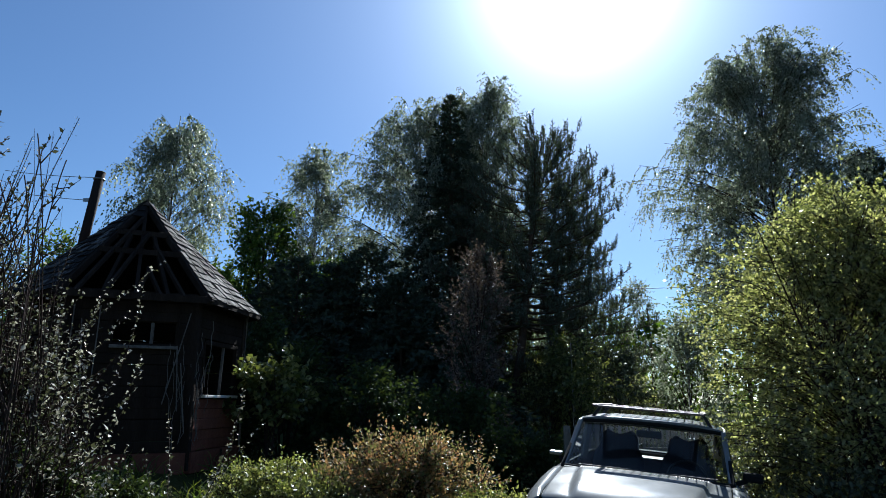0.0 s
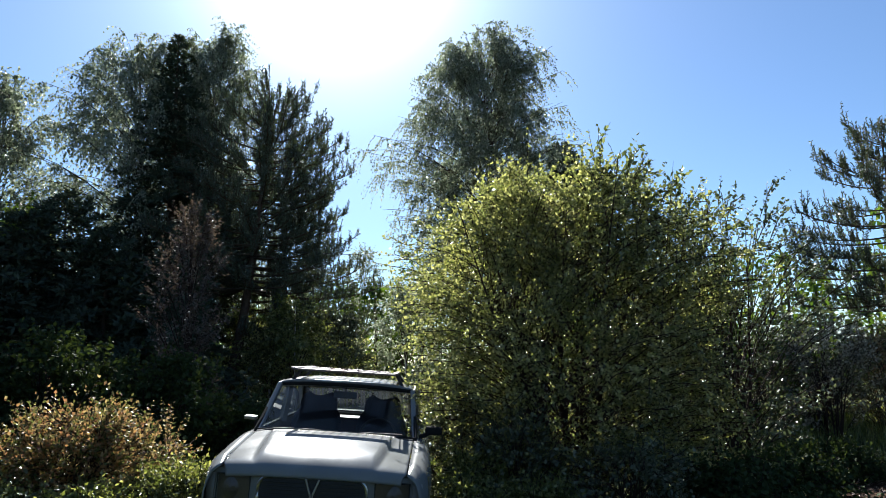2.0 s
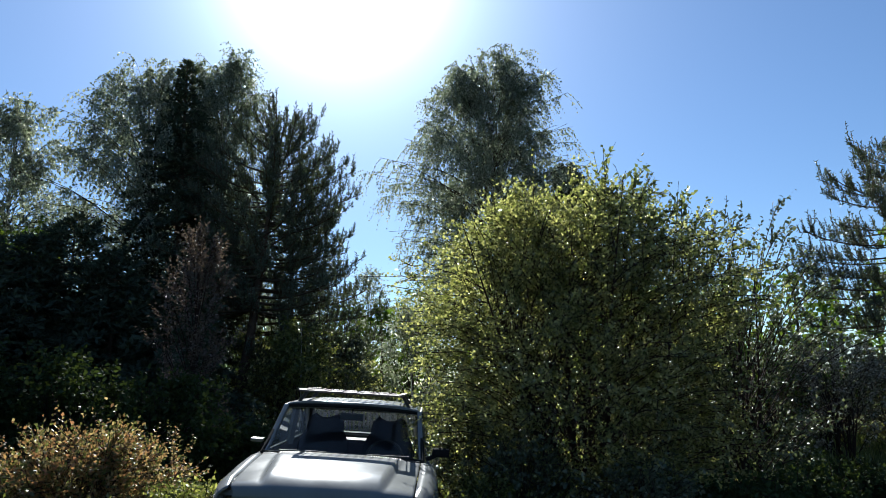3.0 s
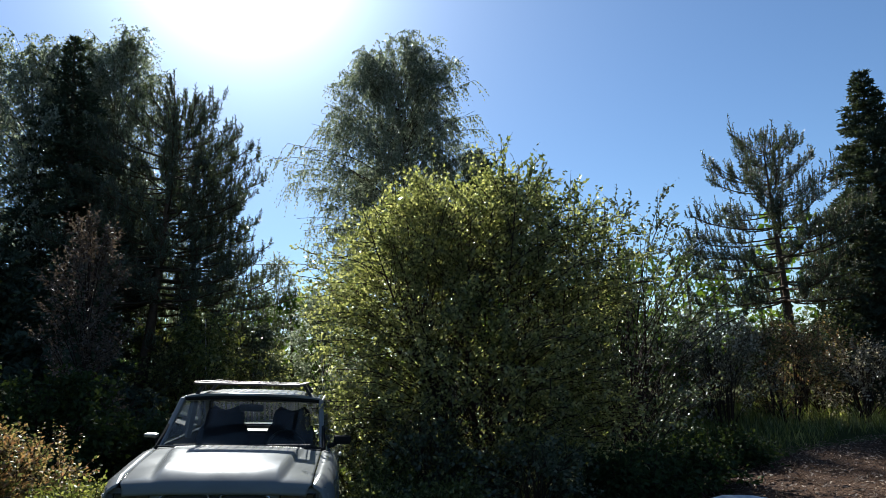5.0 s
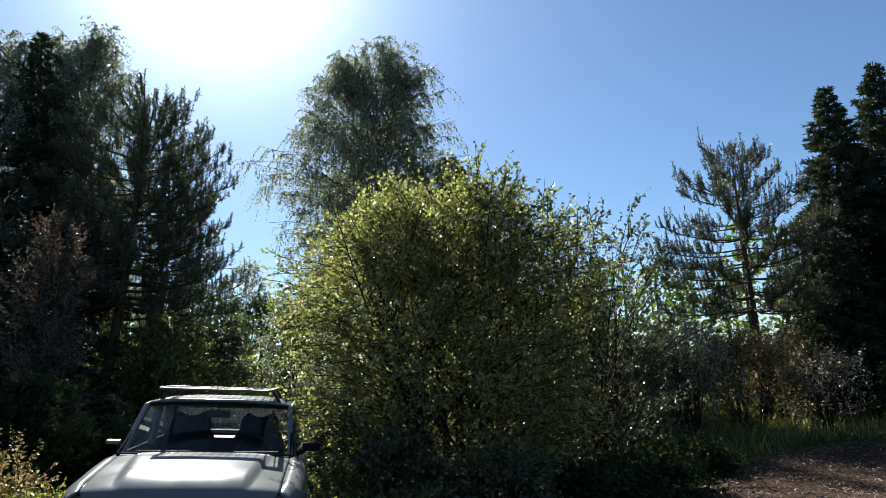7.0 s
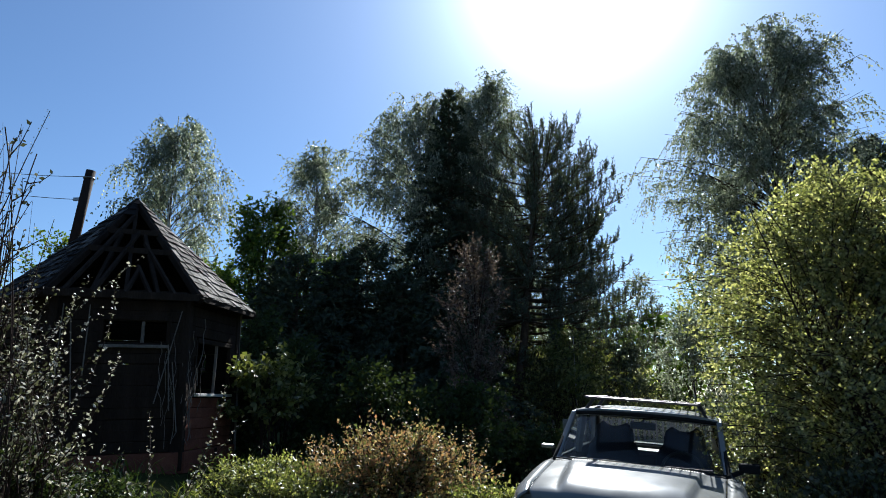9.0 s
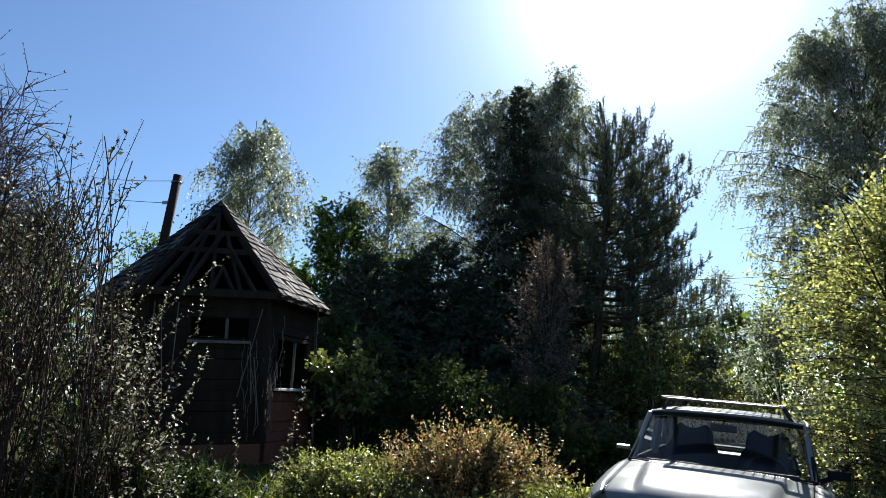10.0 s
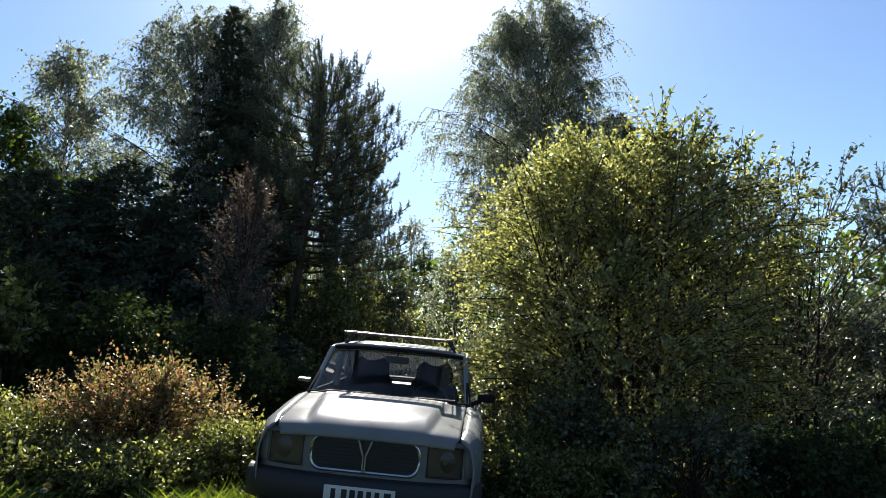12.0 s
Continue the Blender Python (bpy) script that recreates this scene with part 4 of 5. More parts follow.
# ---- the car: a silver saloon with a roof rack ----
def half_width(y):
    return float(np.interp(y, [0, 0.3, 1.0, 3.6, 4.4, 4.76], [0.80, 0.865, 0.895, 0.9, 0.86, 0.8]))


def belt(y):
    return float(np.interp(y, [0, 0.3, 0.8, 1.35, 3.9, 4.76], [0.80, 0.845, 0.88, 0.925, 0.945, 0.9]))


def hood_edge(y):
    return 0.69 + 0.035 * min(1.0, max(0.0, y / 1.33))


def sill(y):
    z = 0.24
    for c in (0.78, 3.52):
        if abs(y - c) < 0.37:
            z = max(z, 0.3 + math.sqrt(0.37**2 - (y - c) ** 2))
    return z


def side_row(y, s, out=0.0):
    hw, zb, b = half_width(y) + out, sill(y), belt(y)
    inner = min(hw - 0.1, hood_edge(y) + 0.008) if y < 1.36 else hw - 0.13
    lo = max(zb + 0.02, 0.45)
    return [(s * (hw - 0.05), y, zb), (s * hw, y, lo), (s * (hw + 0.004), y, max(lo + 0.01, 0.62)), (s * (hw - 0.012), y, b - 0.1), (s * (hw - 0.04), y, b - 0.03), (s * (hw - 0.075), y, b), (s * inner, y, b + 0.02)]


def nose_y(x):
    return -0.03 + 0.13 * (abs(x) / 0.8) ** 2.6


def rounded_loop(cx, cz, hw, hh, r, y, k=6):
    pts = []
    for sx, sz, a0 in ((1, 1, 0), (-1, 1, 90), (-1, -1, 180), (1, -1, 270)):
        for i in range(k + 1):
            a = radians(a0 + 90 * i / k)
            x = cx + sx * (hw - r) + r * math.cos(a)
            pts.append((x, y(x), cz + sz * (hh - r) + r * math.sin(a)))
    return pts


def ring_tube(bm, pts, r, sides=6):
    n = len(pts)
    P = [Vector(p) for p in pts]
    rings = []
    for i, p in enumerate(P):
        d = (P[(i + 1) % n] - P[i - 1]).normalized()
        q = d.to_track_quat("Z", "Y")
        rings.append([bm.verts.new(p + q @ Vector((r * math.cos(a), r * math.sin(a), 0))) for a in (2 * math.pi * k / sides for k in range(sides))])
    for i in range(n):
        u, v = rings[i], rings[(i + 1) % n]
        for k in range(sides):
            bm.faces.new((u[k], u[(k + 1) % sides], v[(k + 1) % sides], v[k]))
    return bm


def windscreen_point(u, v):
    """u from -1 to 1 across, v from 0 at the cowl to 1 at the roof."""
    hw = 0.725 + (0.672 - 0.725) * v
    x = u * hw
    return (x, 1.40 + 0.62 * v + 0.13 * u * u - 0.08, 0.968 + (1.385 - 0.968) * v - 0.03 * u * u * v)


def rear_point(u, v):
    hw = 0.7 + (0.62 - 0.7) * v
    return (u * hw, 3.93 - 0.55 * v - 0.1 * u * u + 0.06, 0.985 + (1.38 - 0.985) * v - 0.025 * u * u * v)


def roof_z(x, y):
    return 1.432 - 0.05 * (x / 0.69) ** 4 - 0.022 * ((y - 2.7) / 0.7) ** 2


def make_car():
    car = thing("car", "silver saloon car with a roof rack parked on the grass", "car", (1.36, 5.01, ground_z(2.3, 7.2) + 0.0), (0, 5.0, -20))
    ys = list(np.linspace(0.0, 4.76, 78))
    bm = bmesh.new()
    for s in (-1, 1):
        sheet(bm, [side_row(y, s) for y in ys], 0.012 * s)
    xs = np.linspace(-0.8, 0.8, 25)
    sheet(bm, [[(x, nose_y(x), z) for x in xs] for z in (0.4, 0.5, 0.65, 0.76, 0.8)], 0.012)
    sheet(bm, [[(x, 4.79 - 0.06 * (abs(x) / 0.8) ** 3, z) for x in xs] for z in (0.4, 0.6, 0.8, 0.92)], 0.012)
    box(bm, (0, 2.4, 0.27), (1.6, 4.5, 0.05), None, 0.02)
    part("body", bm, "silver_paint", car, smooth=True)
    # bonnet: a raised middle with two creases that run together to the front
    bm = bmesh.new()
    rows = []
    for y in (-0.052, -0.05, -0.042, -0.025, 0.0, 0.04, 0.09, 0.2, 0.35, 0.55, 0.75, 0.95, 1.15, 1.3, 1.335):
        row = []
        for u in np.linspace(-1, 1, 81):
            x = u * hood_edge(y) * (1 if y > 0 else 1 + y)
            zc = float(np.interp(y, [-0.052, -0.05, -0.042, -0.025, 0.0, 0.04, 0.09, 0.35, 0.8, 1.335], [0.77, 0.788, 0.808, 0.826, 0.84, 0.852, 0.862, 0.893, 0.933, 0.968]))
            c = 0.44 + 0.12 * y / 1.335
            lift = 0.042 * ss((c - abs(x)) / 0.05 + 0.5) * ss((y + 0.05) / 0.3) * (0.3 + 0.7 * ss((1.34 - y) / 0.4))
            drop = 0.03 * (abs(x) / 0.72) ** 3
            row.append((x, y + 0.1 * (abs(x) / 0.8) ** 2.6 * max(0, 1 - y / 0.6), zc + lift - drop))
        rows.append(row)
    sheet(bm, rows, -0.02)
    hood = part("bonnet", bm, "silver_paint", car, smooth=True)
    # dark bars that draw the rack's striped shadow on the bonnet
    for s in (-1, 1):
        bm = bmesh.new()
        for i in range(13):
            x = s * (0.28 + 0.022 * i)
            bar(bm, (x, 1.24, 0.992 - 0.03 * (abs(x) / 0.72) ** 3), (x, 1.315, 1.0 - 0.03 * (abs(x) / 0.72) ** 3), 0.011, 0.008)
        part("rack_shadow_bars", bm, "black_plastic", hood, "black bars in place of the rack's striped shadow")
    bm = bmesh.new()
    sheet(bm, [[(x, y, z - 0.02 * (x / 0.72) ** 2) for x in np.linspace(-0.72, 0.72, 13)] for y, z in ((1.335, 0.955), (1.4, 0.968), (1.46, 0.962))], -0.02)
    part("cowl", bm, "black_plastic", car, "black cowl panel", True)
    # boot
    bm = bmesh.new()
    sheet(bm, [[(x, y, z - 0.03 * (abs(x) / 0.72) ** 3) for x in np.linspace(-0.72, 0.72, 15)] for y, z in ((3.95, 0.965), (4.2, 0.97), (4.55, 0.955), (4.74, 0.93), (4.79, 0.9))], -0.02)
    part("boot_lid", bm, "silver_paint", car, smooth=True)
    # roof and pillars
    bm = bmesh.new()
    sheet(bm, [[(x, y + (0.10 * (x / 0.64) ** 2 if y < 2.1 else -0.06 * (x / 0.64) ** 2 if y > 3.3 else 0), roof_z(x, y)) for x in np.linspace(-0.685, 0.685, 23)] for y in (1.95, 2.05, 2.3, 2.7, 3.1, 3.35, 3.42)], -0.03)
    part("roof", bm, "silver_paint", car, smooth=True)
    for s in (-1, 1):
        for name, a, b, w in (("front_pillar", (s * 0.735, 1.47, 0.95), (s * 0.685, 2.07, 1.375), 0.05), ("centre_pillar", (s * 0.745, 2.72, 0.93), (s * 0.69, 2.68, 1.38), 0.07), ("rear_pillar", (s * 0.7, 3.92, 0.95), (s * 0.675, 3.38, 1.375), 0.13)):
            part(name, bar(bmesh.new(), a, b, w, 0.045, 0.012), "silver_paint", car)
        bm = tube(bmesh.new(), [(s * 0.695, 2.06, 1.37), (s * 0.705, 2.3, 1.387), (s * 0.708, 2.7, 1.392), (s * 0.705, 3.1, 1.387), (s * 0.69, 3.4, 1.365)], 0.014)
        part("roof_gutter", bm, "steel", car)
    # glass
    for name, f, seal in (("windscreen", windscreen_point, "steel"), ("rear_window", rear_point, "black_plastic")):
        bm = sheet(bmesh.new(), [[f(u, v) for u in np.linspace(-1, 1, 13)] for v in np.linspace(0, 1, 7)])
        pane = part(name, bm, "glass", car, "clear tinted glass", True)
        pane.visible_shadow = False
        edge = [f(u, 0) for u in np.linspace(-1, 1, 13)] + [f(1, v) for v in (0.25, 0.5, 0.75)] + [f(u, 1) for u in np.linspace(1, -1, 13)] + [f(-1, v) for v in (0.75, 0.5, 0.25)]
        part("window_seal", ring_tube(bmesh.new(), edge, 0.008), seal, pane, "thin bright strip")
        outer = [(x * 1.03, y, z + (0.016 if z > 1.3 else -0.004)) for x, y, z in edge]
        part("gasket", ring_tube(bmesh.new(), outer, 0.021), "rubber", pane, "black rubber gasket")
    for s in (-1, 1):
        for y0, y1, t0, t1 in ((1.6, 2.68, 2.12, 2.65), (2.76, 3.8, 2.72, 3.36)):
            bm = bmesh.new()
            sheet(bm, [[(s * (0.755 - 0.06 * v), y0 + (y1 - y0) * u + (t0 - y0 + (t1 - y1 - t0 + y0) * u) * v, 0.955 + 0.42 * v) for u in (0, 0.5, 1)] for v in (0, 0.5, 1)])
            pane = part("side_window", bm, "glass", car, "clear tinted glass")
            pane.visible_shadow = False
        for y0, y1 in ((1.42, 2.66), (2.7, 3.3)):
            bm = sheet(bmesh.new(), [side_row(y, s, 0.005)[1:6] for y in np.linspace(y0, y1, 10)], 0.006 * s)
            door = part("door", bm, "silver_paint", car, smooth=True)
            part("door_handle", box(bmesh.new(), (s * 0.915, y1 - 0.14, 0.8), (0.03, 0.16, 0.03), None, 0.01), "chrome", door, "chrome handle")
        # mirrors
        high = 0.085 if s > 0 else 0.034
        mx, mz, mw = (0.92, 1.03, 0.17) if s > 0 else (0.86, 1.05, 0.12)
        m = part("side_mirror", box(bmesh.new(), (s * mx, 1.68, mz), (mw, 0.06, high), pose(0, 0, 0, 8, 0, s * 12), high * 0.28), "rubber" if s > 0 else "steel", car, "black mirror housing" if s > 0 else "slim bright mirror")
        part("mirror_arm", bar(bmesh.new(), (s * 0.78, 1.66, 0.96), (s * (mx - 0.05), 1.68, mz - 0.03), 0.03, 0.04, 0.008), "rubber", m)
        part("mirror_glass", box(bmesh.new(), (s * mx, 1.722, mz), (mw - 0.025, 0.006, high - 0.014), pose(0, 0, 0, 8, 0, s * 12)), "chrome", m, "mirror glass")
    # grille
    fy = lambda x: nose_y(x) - 0.02
    cz, hh, hw = 0.655, 0.118, 0.405
    bm = bmesh.new()
    loop = [bm.verts.new((x, y + 0.006, z)) for x, y, z in rounded_loop(0, cz, hw - 0.01, hh - 0.01, 0.08, fy)]
    mid = bm.verts.new((0, fy(0) + 0.006, cz))
    for i in range(len(loop)):
        bm.faces.new((mid, loop[i], loop[(i + 1) % len(loop)]))
    grille = part("grille", bm, "black_plastic", car, "black radiator grille")
    part("grille_frame", ring_tube(bmesh.new(), rounded_loop(0, cz, hw, hh, 0.085, fy), 0.012), "chrome", grille, "chrome frame")
    for i in range(7):
        z = cz - 0.081 + 0.027 * i
        bm = bmesh.new()
        for s in (-1, 1):
            tube(bm, [(s * x, fy(x) - 0.002, z) for x in (0.06, 0.2, 0.3, 0.37)], 0.004, 5)
        part("grille_bar", bm, "black_plastic", grille)
    bm = bmesh.new()
    for s in (-1, 1):
        bar(bm, (s * 0.05, fy(0) - 0.012, cz + 0.115), (s * 0.008, fy(0) - 0.016, cz - 0.0), 0.03, 0.014, 0.004)
        bar(bm, (s * 0.009, fy(0) - 0.014, cz + 0.01), (s * 0.009, fy(0) - 0.014, cz - 0.115), 0.011, 0.012, 0.003)
    part("emblem", bm, "steel", grille, "chrome V-shaped bar")
    # lamps
    for s in (-1, 1):
        x0, x1 = 0.47, 0.72
        bm = bmesh.new()
        sheet(bm, [[(s * x, nose_y(x) - 0.006, z) for x in np.linspace(x0, x1, 5)] for z in (0.55, 0.65, 0.755)], 0.01 * s)
        lamp = part("headlight", bm, "lamp_back", car, "rectangular headlight with clear lens")
        bm = tube(bmesh.new(), [(s * 0.595, nose_y(0.6) - 0.004, 0.66), (s * 0.595, nose_y(0.6) - 0.012, 0.66), (s * 0.595, nose_y(0.6) - 0.024, 0.66)], [0.085, 0.06, 0.02], 16)
        part("reflector", bm, "lamp_back", lamp, "round reflector")
        bm = sheet(bmesh.new(), [[(s * x, nose_y(x) - 0.035 - 0.012 * math.sin(math.pi * (z - 0.545) / 0.22), z) for x in np.linspace(x0, x1, 7)] for z in np.linspace(0.548, 0.76, 5)])
        part("lens", bm, "lens", lamp, "clear lens", True).visible_shadow = False
        edge = [(s * x, nose_y(x) - 0.03, 0.546) for x in np.linspace(x0 - 0.004, x1 + 0.004, 5)] + [(s * x, nose_y(x) - 0.03, 0.763) for x in np.linspace(x1 + 0.004, x0 - 0.004, 5)]
        part("lamp_rim", ring_tube(bmesh.new(), edge, 0.008), "black_plastic", lamp, "black rim")
        bm = sheet(bmesh.new(), [[(s * x, nose_y(x) - 0.012 + 0.5 * max(0, x - 0.79), z) for x in (0.75, 0.78, 0.805, 0.825)] for z in (0.55, 0.65, 0.755)], 0.012 * s)
        part("indicator", bm, "trim_grey", car, "smoked indicator lens", True)
    # bumpers and plate
    for name, f, z in (("front_bumper", lambda x: -0.13 + 0.2 * (abs(x) / 0.88) ** 4, 0.4), ("rear_bumper", lambda x: 4.9 - 0.2 * (abs(x) / 0.88) ** 4, 0.4)):
        bm = bmesh.new()
        d = 1 if name[0] == "f" else -1
        prof = ((0.03, -0.12), (0.0, -0.09), (-0.012, 0.0), (0.0, 0.08), (0.04, 0.1), (0.12, 0.105))
        sheet(bm, [[(x, f(x) + d * py, z + pz) for x in np.linspace(-0.89, 0.89, 27)] for py, pz in prof], 0.01 * d)
        part(name, bm, "black_plastic", car, "black plastic bumper", True)
    plate = part("number_plate", box(bmesh.new(), (0, -0.158, 0.395), (0.52, 0.012, 0.112), None, 0.004), "plate_white", car, "white plate with dark bars")
    for x, w in ((-0.19, 0.035), (-0.11, 0.04), (-0.05, 0.04), (0.01, 0.04), (0.07, 0.035), (0.13, 0.035), (0.205, 0.05)):
        part("plate_bar", box(bmesh.new(), (x, -0.166, 0.395), (w, 0.004, 0.07)), "black_plastic", plate)
    for s in (-1, 1):
        part("tail_light", box(bmesh.new(), (s * 0.62, 4.795, 0.76), (0.28, 0.03, 0.14), None, 0.01), "tail_red", car, "red tail light")
    # wheels
    for s in (-1, 1):
        for y in (0.72, 3.52):
            bm = bmesh.new()
            pts = [(s * 0.66, y, 0.31), (s * 0.68, y, 0.31), (s * 0.72, y, 0.31), (s * 0.81, y, 0.31), (s * 0.85, y, 0.31), (s * 0.865, y, 0.31)]
            tube(bm, pts, [0.22, 0.29, 0.31, 0.31, 0.29, 0.22], 24)
            w = part("wheel", bm, "rubber", car, "black tyre with steel rim", True)
            bm = tube(bmesh.new(), [(s * 0.85, y, 0.31), (s * 0.868, y, 0.31), (s * 0.872, y, 0.31)], [0.2, 0.19, 0.08], 18)
            part("rim", bm, "steel", w, "grey steel rim", True)
    # wipers
    for x0, x1 in ((-0.42, 0.02), (0.2, 0.62)):
        bm = tube(bmesh.new(), [(x0, 1.36, 0.985), ((x0 + x1) / 2, 1.36, 1.0), (x1, 1.39, 1.002)], 0.008)
        tube(bm, [(x0 - 0.16, 1.36, 0.998), (x0 + 0.1, 1.345, 1.005), (x0 + 0.28, 1.355, 1.005)], 0.006)
        part("wiper", bm, "black_plastic", car, "black wiper")
    # inside
    part("dashboard", box(bmesh.new(), (0, 1.68, 0.84), (1.36, 0.42, 0.2), pose(0, 0, 0, -6), 0.06), "fabric", car, "dark dashboard")
    for x in (-0.36, 0.36):
        seat = part("front_seat", box(bmesh.new(), (x, 2.35, 0.52), (0.52, 0.52, 0.2), None, 0.06), "fabric", car, "dark grey cloth seat")
        bm = bmesh.new()
        rows = []
        for v in np.linspace(0, 1, 20):
            w = float(np.interp(v, [0, 0.55, 0.66, 0.72, 0.78, 0.92, 0.97, 1], [0.25, 0.245, 0.225, 0.19, 0.165, 0.155, 0.13, 0.09]))
            rows.append([(x + w * u, 2.62 + 0.2 * v - 0.05 * (1 - u * u), 0.55 + 0.66 * v) for u in np.linspace(-1, 1, 9)])
        sheet(bm, rows, -0.1)
        part("seat_back", bm, "fabric", seat, smooth=True)
    part("rear_seat", box(bmesh.new(), (0, 3.42, 0.72), (1.3, 0.22, 0.46), pose(0, 0, 0, -18), 0.06), "fabric", car, "dark rear bench")
    part("parcel_shelf", box(bmesh.new(), (0, 3.74, 0.93), (1.25, 0.42, 0.03), None, 0.01), "trim_grey", car, "grey parcel shelf")
    part("headliner", box(bmesh.new(), (0, 2.7, 1.365), (1.04, 1.2, 0.015)), "trim_grey", car)
    bm = ring_tube(bmesh.new(), [(0.36 + 0.19 * math.cos(a), 2.02 + 0.07 * math.sin(a), 0.9 + 0.175 * math.sin(a)) for a in (2 * math.pi * k / 24 for k in range(24))], 0.014)
    bar(bm, (0.18, 2.02, 0.9), (0.54, 2.02, 0.9), 0.03, 0.02, 0.005)
    part("steering_wheel", bm, "black_plastic", car, "black steering wheel")
    bm = box(bmesh.new(), (0, 1.98, 1.3), (0.24, 0.03, 0.07), None, 0.012)
    bar(bm, (0, 1.99, 1.32), (0, 2.03, 1.38), 0.015)
    part("inside_mirror", bm, "black_plastic", car, "black inside mirror")
    # rack: flat bars across, thin slats along
    rack = part("roof_rack", bar(bmesh.new(), (-0.51, 1.7, 1.537), (0.51, 1.7, 1.537), 0.09, 0.02, 0.006), "rack_steel", car, "brown steel roof rack with flat bars and thin slats")
    for y in (2.25, 3.02):
        part("cross_bar", bar(bmesh.new(), (-0.51, y, 1.537), (0.51, y, 1.537), 0.05, 0.02, 0.005), "rack_steel", rack)
    for i in range(13):
        x = -0.45 + 0.075 * i
        part("slat", tube(bmesh.new(), [(x, 1.67, 1.537), (x, 3.05, 1.537)], 0.006, 6), "rack_steel", rack)
    for x in (-0.5, 0.5):
        part("side_rail", bar(bmesh.new(), (x, 1.67, 1.545), (x, 3.05, 1.545), 0.045, 0.022, 0.005), "rack_steel", rack)
        for y in (2.15, 2.9):
            part("rack_foot", bar(bmesh.new(), (x * 1.2, y, 1.38), (x, y, 1.53), 0.035, 0.03, 0.006), "black_plastic", rack, "black clamp")
    # the short nose: all ahead of the windscreen drawn together, the front wheels kept round
    for ob in car.children_recursive:
        front = ob.name.split(".")[0] in ("wheel", "rim")
        for v in ob.data.vertices:
            if v.co.y < 1.33:
                v.co.y = v.co.y + 0.16 if front else 1.33 - (1.33 - v.co.y) * 0.82


make_car()


# ---- the derelict six-sided log house ----
HC = Vector((-5.18, 11.1, 0))
HZ = ground_z(-5.0, 10.5)


def corner(k, r):
    a = radians(-35 + 60 * k)
    return Vector((r * math.cos(a), r * math.sin(a), 0))


def side_step(e, s):
    """A step of s along the wall, level."""
    return Vector((-e.y, e.x, 0)).normalized() * s


